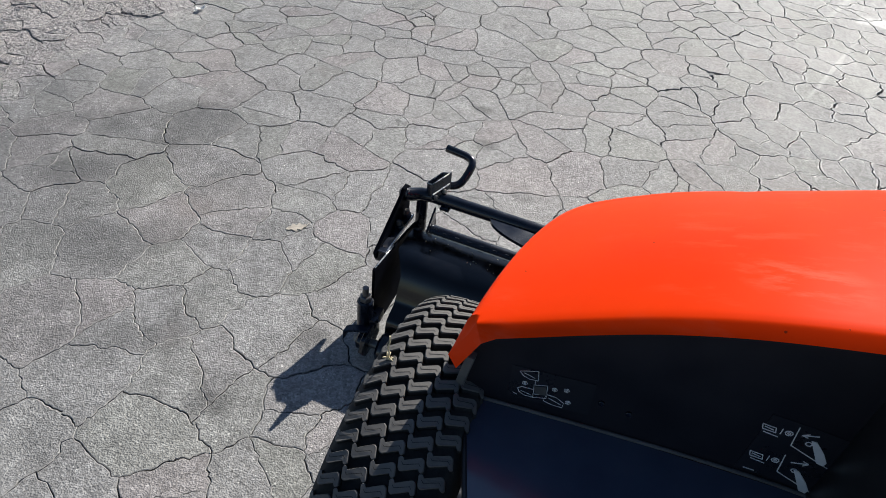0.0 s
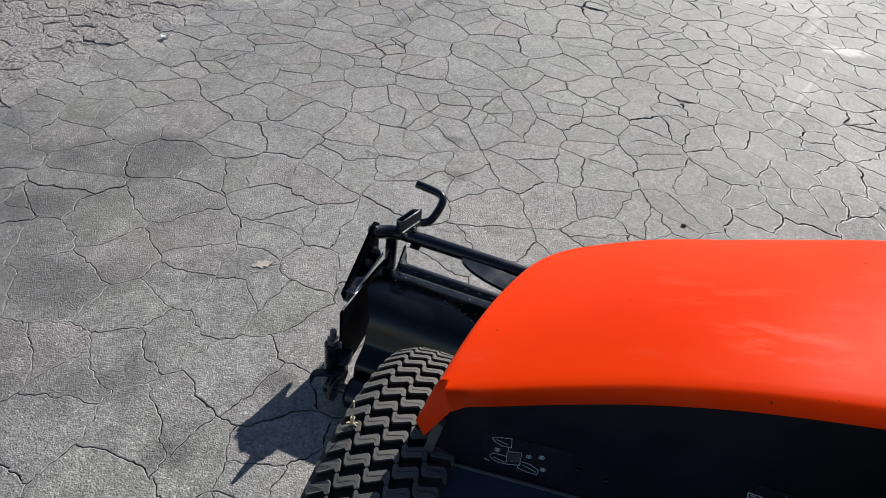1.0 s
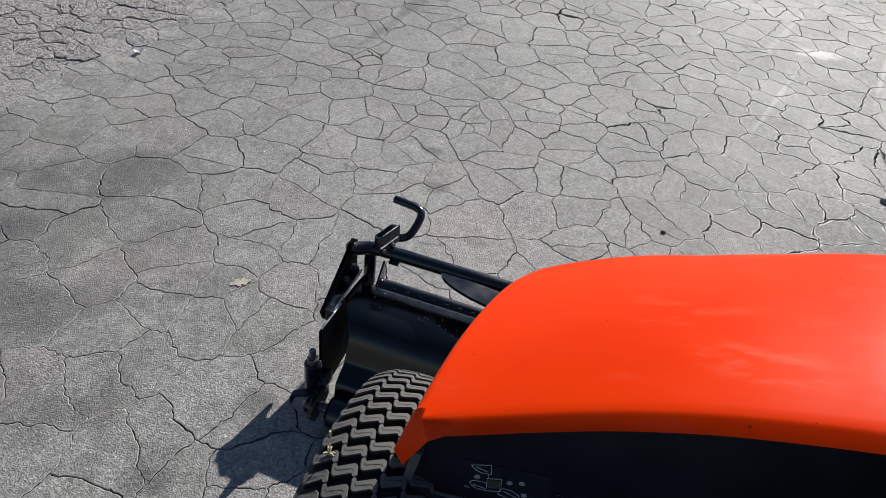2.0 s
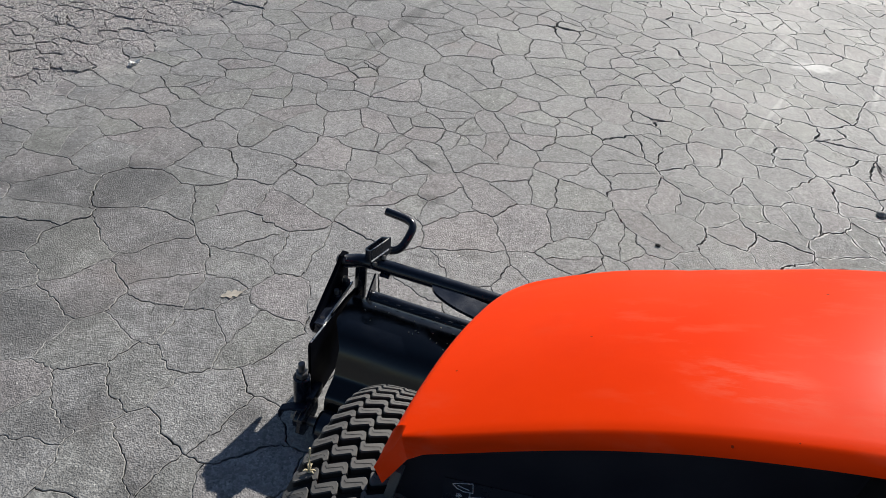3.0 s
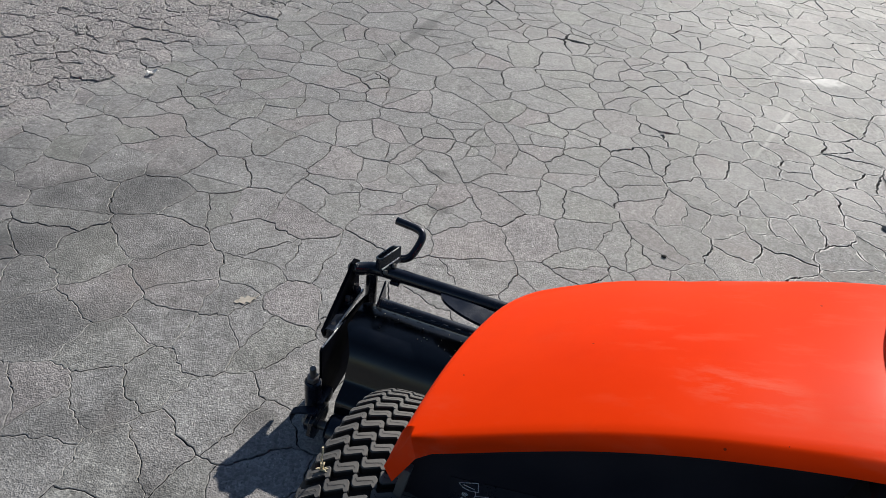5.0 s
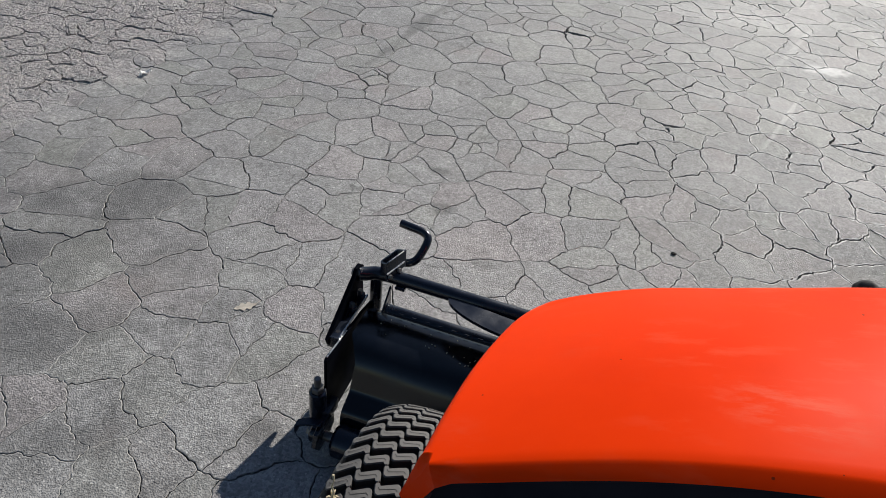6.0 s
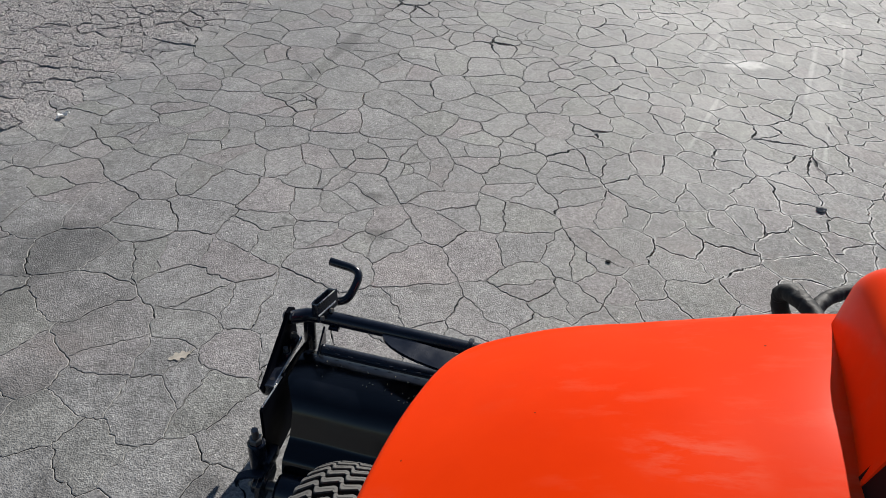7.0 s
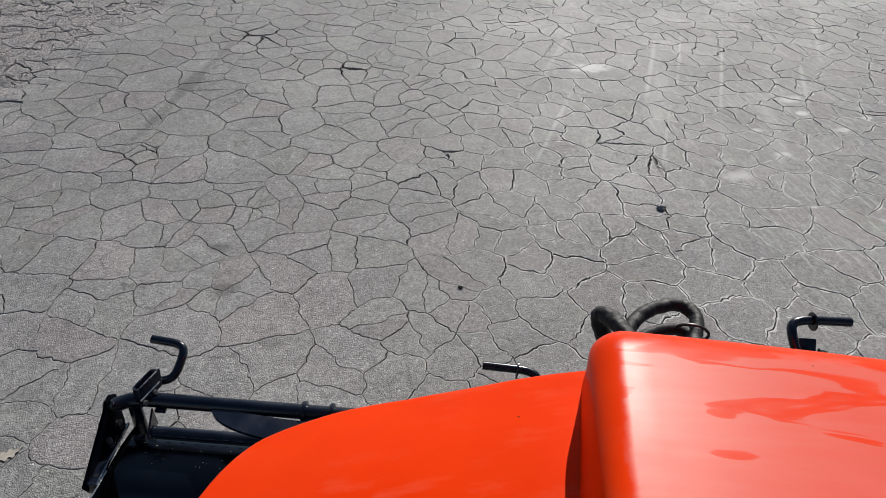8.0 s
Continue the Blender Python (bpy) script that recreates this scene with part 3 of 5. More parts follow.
def build_pod():
    """The raised middle cover: a rounded box, open to the rear."""
    bm = bmesh.new()
    rows = []
    for k in range(33):
        t = k / 32
        v = 0.662 + 0.228 * t
        left, joint = 0.346 + 0.015 * t, 0.337 + 0.033 * t
        top = 0.862 - 0.024 * t - 0.020 * max(0.0, (t - 0.80) / 0.20) ** 2.5
        left += 0.010 * max(0.0, (t - 0.72) / 0.28) ** 2.5
        foot = fender_z(min(joint, 0.42), min(v, between(FRONT_V, joint))) - 0.012
        r = 0.023 + 0.008 * t
        row = []
        for f in range(5):
            row.append((joint + (left - joint) * f / 4, v, foot + (top - r - foot) * f / 4))
        for f in range(1, 9):
            ang = f / 8 * math.pi / 2
            row.append((left + r - r * math.cos(ang), v, top - r + r * math.sin(ang)))
        for f in range(1, 25):
            row.append((left + r + (0.92 - left - r) * f / 24, v, top + 0.006 * math.sin(f / 24 * math.pi) - 0.036 * t * f / 24))
        rows.append([bm.verts.new(p) for p in row])
    for a, b in zip(rows, rows[1:]):
        for k in range(len(a) - 1):
            bm.faces.new((a[k], a[k + 1], b[k + 1], b[k]))
    # rounded front face
    last = rows[-1]
    for out, down in ((0.004, 0.012), (0.006, 0.03), (0.006, 0.07), (0.0, 0.14)):
        ring = [bm.verts.new(v.co + Vector((0, out, -down))) for v in last[5:]]
        base = last[5:] if len(last) > len(ring) else last
        for k in range(len(ring) - 1):
            bm.faces.new((base[k], base[k + 1], ring[k + 1], ring[k]))
        last = ring
    # rear rim, just turned in
    first = rows[0]
    ring = [bm.verts.new(v.co + Vector((0.0015 if k < 9 else 0, -0.0015, -0.0015))) for k, v in enumerate(first)]
    for k in range(len(ring) - 1):
        bm.faces.new((first[k + 1], first[k], ring[k], ring[k + 1]))
    bmesh.ops.recalc_face_normals(bm, faces=bm.faces)
    return bm


pod = part("centre_cover", build_pod(), ORANGE_DUSTY, mower, "raised glossy orange centre cover with smeared dust")


def build_column_cover():
    bm = box((0.617, 0.588, 0.62), (0.606, 0.135, 0.24), bevel=0.012)
    return bm


def build_liner():
    """The black dash that fills the rear end of the cover."""
    r, left, top = 0.022, 0.3485, 0.8580
    outline = [(0.325, 0.66)] + [(left + r - r * math.cos(f * math.pi / 12), top - r + r * math.sin(f * math.pi / 12)) for f in range(7)]
    outline += [(0.90, top), (0.90, 0.66)]
    return plate(outline[::-1], "v", 0.638, 0.072, 0.003)


part("dash", build_liner(), MATT_BLACK, mower, "black plastic dash behind the orange cover")
part("column_cover", build_column_cover(), BLACK_PLASTIC, mower, "black plastic steering column cover")


def panel_v(u):
    """How far ahead the toe board stands."""
    return between(RIDGE_V, u) + 0.006


def build_panel():
    """Upright black toe board under the fender's lip."""
    bm = bmesh.new()
    rows = []
    for k in range(29):
        u = -0.056 + 0.416 * k / 28
        top = min(between(RIDGE_Z, u) - 0.012, 0.59 + max(0.0, u + 0.056) * 3)
        rows.append([bm.verts.new((u, panel_v(u), z)) for z in (0.498, top)])
    for a, b in zip(rows, rows[1:]):
        bm.faces.new((a[0], b[0], b[1], a[1]))
    bmesh.ops.recalc_face_normals(bm, faces=bm.faces)
    bmesh.ops.solidify(bm, geom=bm.faces[:], thickness=0.004)
    return bm


front_panel = part("toe_board", build_panel(), BLACK_SHEET, mower, "upright black panel with white pictogram decals")
part("foot_platform", plate([(-0.058, 0.600), (-0.050, 0.574), (-0.010, 0.470), (0.045, 0.330), (0.30, 0.300), (0.62, 0.300), (0.62, 0.625), (0.30, 0.622), (0.12, 0.608)], "z", 0.505, 0.008, 0.002), PLATFORM_PAINT, mower, "glossy black foot platform")
# black board edge, coloured grey as the sun lights it
part("board_edge", box((-0.060, 0.588, 0.541), (0.010, 0.022, 0.082), (0, 8, 0), 0.002), LIT_EDGE_SCUFF_GREY, mower)
part("platform_edge", sweep([(-0.058, 0.600, 0.506), (-0.050, 0.574, 0.506), (-0.010, 0.470, 0.506), (0.045, 0.330, 0.506)], 0.0035, 8), BLACK_PLASTIC, mower)


# highlight along the board's bottom fold, made as a thin grey bead
part("lit_board_seam", sweep([(-0.054 + 0.40 * k / 20, panel_v(-0.054 + 0.40 * k / 20) - 0.006, 0.5115) for k in range(21)], 0.0022, 8), LIT_EDGE_SCUFF_GREY, mower)


def strokes(lines, v, width, bm=None):
    """Thin raised ink lines, (u, z) to (u, z), standing v in front of the toe board."""
    bm = bm or bmesh.new()
    for (a, b), (c, d) in lines:
        p, q = Vector((a, b)), Vector((c, d))
        way = (q - p).normalized() if (q - p).length else Vector((1, 0))
        n = Vector((-way.y, way.x)) * width / 2
        ring = [p - n, q - n, q + n, p + n]
        lo = [bm.verts.new((x.x, panel_v(x.x) - v, x.y)) for x in ring]
        hi = [bm.verts.new((x.x, panel_v(x.x) - v - 0.0006, x.y)) for x in ring]
        bm.faces.new(hi)
        for k in range(4):
            bm.faces.new((lo[k], lo[(k + 1) % 4], hi[(k + 1) % 4], hi[k]))
    bmesh.ops.recalc_face_normals(bm, faces=bm.faces)
    return bm


def chain(points, closed=False):
    pts = list(points) + ([points[0]] if closed else [])
    return list(zip(pts, pts[1:]))


def ring_line(u, z, r, n=8):
    return chain([(u + r * math.cos(k * math.tau / n), z + r * math.sin(k * math.tau / n)) for k in range(n)], True)


# pale scuffs and a crease where boots have rubbed the board
rubs = [((0.322, 0.585), (0.331, 0.579)), ((0.327, 0.572), (0.336, 0.569)), ((0.336, 0.560), (0.341, 0.548)), ((0.330, 0.540), (0.338, 0.536))]
part("scuff", strokes(rubs, 0.0046, 0.0016), LIT_EDGE_SCUFF_GREY, front_panel)

# small decal: plan drawing of the mower with its cutting units
V_INK = 0.0050
decal = part("decal", strokes([((-0.010, 0.552), (0.078, 0.556))], V_INK - 0.0008, 0.052), DECAL_FILM, front_panel)
ink = chain([(-0.002, 0.572), (0.005, 0.575), (0.017, 0.579), (0.019, 0.564), (0.010, 0.563), (0.003, 0.566)], True) + chain([(0.003, 0.571), (0.015, 0.567)])
ink += chain([(0.016, 0.564), (0.017, 0.556)]) + chain([(0.016, 0.556), (0.030, 0.560), (0.032, 0.539), (0.018, 0.535)], True)
ink += chain([(0.000, 0.544), (0.004, 0.548), (0.017, 0.548), (0.018, 0.535), (0.008, 0.535), (0.002, 0.539)], True) + chain([(0.004, 0.541), (0.016, 0.538)])
ink += chain([(0.031, 0.546), (0.042, 0.545), (0.051, 0.539), (0.051, 0.531), (0.040, 0.531), (0.030, 0.534)], True) + chain([(0.034, 0.541), (0.049, 0.535)])
ink += chain([(-0.004, 0.535), (0.001, 0.533)]) + chain([(0.019, 0.541), (0.031, 0.545)])
for c in ((0.006, 0.555), (0.038, 0.557), (0.050, 0.561), (0.055, 0.542)):
    ink += ring_line(c[0], c[1], 0.0030, 5) + ring_line(c[0], c[1], 0.0012, 4)
part("pictogram", strokes(ink, V_INK, 0.00045), WHITE_INK, front_panel, "white line drawing of a mower from above")
part("pictogram_fill", strokes([((0.0180, 0.547), (0.0305, 0.5505))], V_INK, 0.013), GREY_METAL, front_panel)

# large decal: pedals and the units they raise
part("decal", strokes([((0.240, 0.566), (0.282, 0.5645)), ((0.282, 0.5645), (0.322, 0.563))], V_INK - 0.0008, 0.094), DECAL_FILM, front_panel)


def pedal(du, dz):
    """Lines of one pedal: the unit, its link, the board, the arrow."""
    lines = chain([(0.238 + du, 0.597 + dz), (0.251 + du, 0.596 + dz), (0.253 + du, 0.589 + dz), (0.240 + du, 0.590 + dz)], True)
    lines += chain([(0.241 + du, 0.594 + dz), (0.250 + du, 0.592 + dz)]) + chain([(0.242 + du, 0.586 + dz), (0.257 + du, 0.584 + dz)])
    lines += chain([(0.257 + du, 0.598 + dz), (0.257 + du, 0.589 + dz)]) + ring_line(0.264 + du, 0.594 + dz, 0.0036) + ring_line(0.264 + du, 0.594 + dz, 0.0015, 5)
    lines += chain([(0.269 + du, 0.607 + dz), (0.272 + du, 0.578 + dz), (0.313 + du, 0.563 + dz)])
    return lines + ring_line(0.285 + du, 0.588 + dz, 0.0030, 7)


ink = pedal(0.0, 0.0) + pedal(0.0045, -0.0455)
ink += chain([(0.275, 0.597), (0.289, 0.603)]) + chain([(0.281, 0.602), (0.275, 0.597), (0.281, 0.596)])
ink += chain([(0.282, 0.553), (0.297, 0.559)]) + chain([(0.293, 0.554), (0.297, 0.559), (0.291, 0.561)])
ink += chain([(0.246, 0.522), (0.257, 0.522)])
part("pictogram", strokes(ink, V_INK, 0.0010), WHITE_INK, front_panel, "white line drawing of two foot pedals")
for du, dz in ((0.0, 0.0), (0.0035, -0.0500)):
    part("foot_symbol", plate([(0.285 + du, 0.594 + dz), (0.290 + du, 0.595 + dz), (0.302 + du, 0.582 + dz), (0.309 + du, 0.571 + dz), (0.308 + du, 0.565 + dz), (0.301 + du, 0.566 + dz), (0.296 + du, 0.575 + dz)], "v", panel_v(0.31) - V_INK - 0.001, 0.0008, 0), WHITE_INK, front_panel)
for u, z in ((0.088, 0.556), (0.118, 0.551)):
    part("rivet", rod((u, panel_v(u), z), (u, panel_v(u) - 0.007, z), 0.0035, 10), BLACK_PAINT, front_panel)

# inner side plate behind the wheel and lift arm
part("side_panel", plate([(0.40, 0.14), (0.36, 0.50), (0.61, 0.50), (0.61, 0.58), (0.80, 0.55), (0.80, 0.20), (0.74, 0.14)], "u", 0.060, 0.006), BLACK_PAINT, mower)
part("lift_arm", tube_square((0.40, 0.74, 0.30), (0.015, 1.055, 0.275), 0.036, 0.036, 0.004), BLACK_PAINT, mower, "black square-tube lift arm")
part("chassis_beam", box((0.36, 0.70, 0.26), (0.66, 0.08, 0.10), bevel=0.008), BLACK_PAINT, mower)

# ---- wheel ----
AXLE_U, AXLE_V, TYRE_R, TYRE_HALF = -0.098, 0.585, 0.2685, 0.071


def tread_radius(a):
    """Radius of the tread across the tyre, a from -1 to 1."""
    return TYRE_R - 0.009 * a * a - 0.016 * abs(a) ** 6


wheel = part("wheel", rod((AXLE_U - 0.03, AXLE_V, TYRE_R), (AXLE_U + 0.17, AXLE_V, TYRE_R), 0.03), BLACK_PAINT, mower, "wheel with a block-tread turf tyre")
bm = bmesh.new()
profile = [(-0.046, 0.130), (-0.052, 0.138), (-0.066, 0.152), (-0.073, 0.180), (-0.075, 0.206), (-0.0715, 0.226)]
profile += [(a * TYRE_HALF, tread_radius(a) - 0.010) for a in np.linspace(-0.97, 0.97, 15)]
profile += [(-p, r) for p, r in profile[5::-1]]
rings = []
for k in range(72):
    ang = k / 72 * math.tau
    rings.append([bm.verts.new((AXLE_U + p, AXLE_V + r * math.sin(ang), TYRE_R + r * math.cos(ang))) for p, r in profile])
for a, b in zip(rings, rings[1:] + rings[:1]):
    for k in range(len(profile) - 1):
        bm.faces.new((a[k], a[k + 1], b[k + 1], b[k]))
bmesh.ops.recalc_face_normals(bm, faces=bm.faces)
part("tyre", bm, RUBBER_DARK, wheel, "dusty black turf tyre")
bm = bmesh.new()
profile = [(-0.048, 0.132), (-0.044, 0.120), (-0.036, 0.115), (-0.020, 0.105), (-0.012, 0.06), (-0.014, 0.0)]
rings = []
for k in range(40):
    ang = k / 40 * math.tau
    rings.append([bm.verts.new((AXLE_U + p, AXLE_V + r * math.sin(ang), TYRE_R + r * math.cos(ang))) for p, r in profile])
for a, b in zip(rings, rings[1:] + rings[:1]):
    for k in range(len(profile) - 1):
        bm.faces.new((a[k], a[k + 1], b[k + 1], b[k]))
bmesh.ops.remove_doubles(bm, verts=bm.verts, dist=1e-5)
part("rim", bm, BLACK_PAINT, wheel)

TREAD_ROWS, TREAD_COLUMNS = 70, 5


def tread_mesh(column):
    """One slanted Z-shaped tread block with a fine cut in it, at the top of the tyre, about the axle."""
    mid = -0.0510 + 0.0255 * column
    half = [(-0.0146, 0.0016), (-0.0138, 0.0036), (-0.0120, 0.0046), (-0.0106, 0.0036), (-0.0088, 0.0012), (0.0066, 0.0100), (0.0084, 0.0106), (0.0108, 0.0094), (0.0120, 0.0076)]
    outline = (half + [(-a, -c) for a, c in half])[::-1]

    def on_tyre(a, c, high):
        across = mid + a
        q = max(-1.0, min(1.0, across / TYRE_HALF))
        r = tread_radius(q) + high
        return (across, r * math.sin(c / TYRE_R), r * math.cos(c / TYRE_R))

    verts, faces = [], []
    for grow, high in ((1.06, -0.013), (1.0, -0.0022), (0.975, -0.0007), (0.92, 0.0)):
        verts += [on_tyre(a * grow, c * grow, high) for a, c in outline]
    n = len(outline)
    for layer in (0, 1, 2):
        for k in range(n):
            faces.append((layer * n + k, layer * n + (k + 1) % n, (layer + 1) * n + (k + 1) % n, (layer + 1) * n + k))
    faces.append(tuple(3 * n + k for k in range(n)))
    # the fine cut, a thin strip in the darker colour
    base = len(verts)
    line = [(-0.0098, -0.0012), (-0.0072, -0.0034), (0.0072, 0.0034), (0.0098, 0.0012)]
    for dc in (-0.00035, 0.00035):
        verts += [on_tyre(a, c + dc, 0.0003) for a, c in line]
    cut = [(base + k, base + k + 1, base + 5 + k, base + 4 + k) for k in range(3)]
    me = bpy.data.meshes.new("tread_block")
    me.from_pydata(verts, [], faces + cut)
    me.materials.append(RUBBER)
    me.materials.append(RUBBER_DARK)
    # block sides and cuts take the darker colour
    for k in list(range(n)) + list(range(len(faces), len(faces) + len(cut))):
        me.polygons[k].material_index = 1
    return me


axle = Vector((AXLE_U, AXLE_V, TYRE_R)) - BASE[wheel.name]
rest_verts, rest_faces = [], []
for column in range(TREAD_COLUMNS):
    me = tread_mesh(column)
    for row in range(TREAD_ROWS):
        turn = ((row + 0.63 * (column - 2)) * 360 / TREAD_ROWS - 1.45) % 360
        m = Matrix.Translation(axle) @ pose(0, 0, 0, -turn)
        if turn < 150 or turn > 270:
            block = new("tread_block", me)
            block.parent = wheel
            block.matrix_local = m
        else:
            base = len(rest_verts)
            rest_verts += [m @ v.co for v in me.vertices]
            rest_faces += [tuple(base + k for k in p.vertices) for p in me.polygons]
me = bpy.data.meshes.new("tread")
me.from_pydata(rest_verts, [], rest_faces)
me.materials.append(RUBBER)
tread = new("tread", me)
tread.parent = wheel
tagged(tread, kind="stuff")

# a wisp of dry grass caught in the tread
tuft_at = HEADING @ Vector((-0.1466, 0.5760, 0.5300))
tuft = thing("grass_wisp", *tuft_at, "pale dry grass stalk caught in the tyre tread", "grass", world_axes=True)
part("stalk", sweep([tuft_at + Vector(p) for p in ((0, 0, 0), (0.001, 0.001, 0.010), (-0.001, 0.002, 0.018), (0.001, 0.002, 0.027), (0.0005, 0.003, 0.036))], [0.0013, 0.0009, 0.0011, 0.0008, 0.0012], 6), STRAW, tuft)
for k in range(5):
    lean = Vector((math.cos(k * 1.9) * 0.007, math.sin(k * 1.9) * 0.007, 0.003 + 0.002 * (k % 3)))
    part("blade", sweep([tuft_at, tuft_at + lean * 0.6 + Vector((0, 0, 0.002)), tuft_at + lean], [0.0015, 0.0013, 0.0005], 5), STRAW, tuft)


# ---- reel cutting unit ----
def handle_path(du):
    return curve_through([(-0.338 + du, 1.262, 0.254), (-0.312 + du, 1.266, 0.254), (-0.296 + du, 1.276, 0.262), (-0.287 + du, 1.300, 0.284), (-0.290 + du, 1.316, 0.293), (-0.305 + du, 1.323, 0.297), (-0.330 + du, 1.325, 0.299), (-0.353 - 0.06 * du + du, 1.327, 0.300)], 5)


def build_unit(name, label):
    unit = thing(name, 0.0, 1.12, 0.0, label, "cutting unit", "cutting units of the mower")
    BAR_V, BAR_Z = 1.222, 0.247
    bar = [(-0.391, 1.198, 0.250), (-0.380, 1.206, BAR_Z), (-0.362, 1.217, BAR_Z), (-0.335, BAR_V, BAR_Z), (-0.1, BAR_V, BAR_Z), (0.1, BAR_V, BAR_Z), (0.335, BAR_V, BAR_Z), (0.362, 1.217, BAR_Z), (0.380, 1.206, BAR_Z), (0.391, 1.198, 0.250)]
    part("crossbar", sweep(bar, 0.0142, 16), BLACK_PAINT, unit, "black steel tube with bent ends")
    # crescent gusset behind the bar
    outer = [(0.205 * math.cos(k / 24 * math.pi), BAR_V - 0.010 - 0.066 * math.sin(k / 24 * math.pi)) for k in range(25)]
    inner = [(0.195 * math.cos(k / 24 * math.pi), BAR_V - 0.006 - 0.020 * math.sin(k / 24 * math.pi) ** 2) for k in range(24, -1, -1)]
    bm = bmesh.new()
    for z, flip in ((BAR_Z + 0.004, False), (BAR_Z - 0.003, True)):
        a = [bm.verts.new((u, v, z)) for u, v in outer]
        b = [bm.verts.new((u, v, z)) for u, v in inner[::-1]]
        for k in range(24):
            f = (a[k], a[k + 1], b[k + 1], b[k])
            bm.faces.new(f[::-1] if flip else f)
    bm.verts.ensure_lookup_table()
    for k in range(24):
        bm.faces.new((bm.verts[k], bm.verts[k + 1], bm.verts[50 + k + 1], bm.verts[50 + k]))
        bm.faces.new((bm.verts[25 + k], bm.verts[25 + k + 1], bm.verts[75 + k + 1], bm.verts[75 + k]))
    bmesh.ops.recalc_face_normals(bm, faces=bm.faces)
    part("gusset", bm, BLACK_PAINT, unit, "curved black gusset plate with scratched middle")
    for u in (-0.034, 0.018):
        part("collar", rod((u - 0.005, BAR_V, BAR_Z), (u + 0.005, BAR_V, BAR_Z), 0.0205, 20), BLACK_PAINT, unit)
    part("clevis", box((-0.008, BAR_V - 0.012, BAR_Z - 0.022), (0.046, 0.026, 0.046), bevel=0.003), BLACK_PAINT, unit)
    # pivot tube towards the lift arm
    pivot = part("pivot_tube", rod((0.002, 1.178, 0.246), (-0.012, 1.030, 0.284), 0.0215, 20), BLACK_PAINT, unit, "black pivot tube")
    part("pivot_collar", rod((-0.002, 1.118, 0.2615), (-0.003, 1.106, 0.2645), 0.0245, 20), GREY_METAL, pivot)
    part("grease_nipple", rod((-0.010, 1.078, 0.288), (-0.011, 1.076, 0.301), 0.006, 10), BLACK_PAINT, pivot)
    # front tube, shield
    tube = part("front_tube", rod((-0.330, 1.206, 0.167), (0.330, 1.206, 0.167), 0.0150, 16), BLACK_PAINT, unit)
    outline = curve_through([(0, 1.198, 0.172), (0, 1.172, 0.184), (0, 1.115, 0.187), (0, 1.080, 0.182), (0, 1.060, 0.166), (0, 1.047, 0.142), (0, 1.036, 0.116), (0, 1.028, 0.104), (0, 1.006, 0.094), (0, 0.992, 0.080), (0, 0.986, 0.030)], 4)
    bm = bmesh.new()
    columns = [[bm.verts.new(((0.330 + 0.028 * max(0.0, min(1.0, (p.y - 1.055) / 0.045))) * (k / 15 - 1), p.y, p.z + 0.0012 * math.sin(k * 0.7) * (i > 8))) for i, p in enumerate(outline)] for k in range(31)]
    for a, b in zip(columns, columns[1:]):
        for k in range(len(outline) - 1):
            bm.faces.new((a[k], b[k], b[k + 1], a[k + 1]))
    bmesh.ops.recalc_face_normals(bm, faces=bm.faces)
    bmesh.ops.solidify(bm, geom=bm.faces[:], thickness=0.003)
    shield = part("grass_shield", bm, BLACK_SATIN, unit, "curved black sheet-metal shield flecked with grass")
    # row of small boxes added in place of light showing through the seam
    for k in range(22):
        u = -0.29 + 0.58 * k / 21
        part("seam_dash", box((u, 1.187, 0.1872), (0.009, 0.0016, 0.002), bevel=0.0), BLACK_PAINT, shield)
    flecks = random.Random(3)
    bm = bmesh.new()
    for k in range(60):
        u, v = flecks.uniform(-0.33, 0.33), flecks.uniform(1.105, 1.172)
        z = 0.1875 + 0.0012
        box((u, v, z), (flecks.uniform(0.0012, 0.004), 0.0012, 0.0008), (0, 0, flecks.uniform(0, 180)), 0, bm)
    part("grass_flecks", bm, STRAW, unit, "specks of dry grass clippings", kind="stuff")
    # the reel and its bed knife under the shield
    reel = part("reel", rod((-0.335, 1.100, 0.085), (0.335, 1.100, 0.085), 0.012, 12), BLACK_PAINT, unit)
    for b in range(7):
        line = []
        for k in range(25):
            ang = b / 7 * math.tau + k / 24 * 1.2
            line.append((-0.33 + 0.66 * k / 24, 1.100 + 0.062 * math.sin(ang), 0.085 + 0.062 * math.cos(ang)))
        part("reel_blade", sweep(line, 0.004, 4), BLACK_PAINT, reel)
    part("bed_knife", box((0, 1.055, 0.024), (0.67, 0.045, 0.012), (15, 0, 0), 0.002), BLACK_PAINT, unit)
    roller = part("rear_roller", rod((-0.330, 0.968, 0.036), (0.330, 0.968, 0.036), 0.033, 28), BLACK_PAINT, unit, "smooth black steel roller")
    part("roller_shaft", rod((-0.368, 0.968, 0.036), (0.368, 0.968, 0.036), 0.010, 12), GREY_METAL, roller)
    part("front_roller", rod((-0.330, 1.235, 0.030), (0.330, 1.235, 0.030), 0.029, 24), BLACK_PAINT, unit)
    for s in (-1, 1):
        # side plate, cut to shape
        part("side_plate", plate([(1.240, 0.166), (1.250, 0.140), (1.258, 0.060), (1.20, 0.030), (1.06, 0.022), (1.022, 0.045), (1.006, 0.075), (1.006, 0.199), (1.012, 0.202), (1.103, 0.190), (1.170, 0.181), (1.215, 0.170)], "u", s * 0.368, 0.006), BLACK_FLAT, unit)
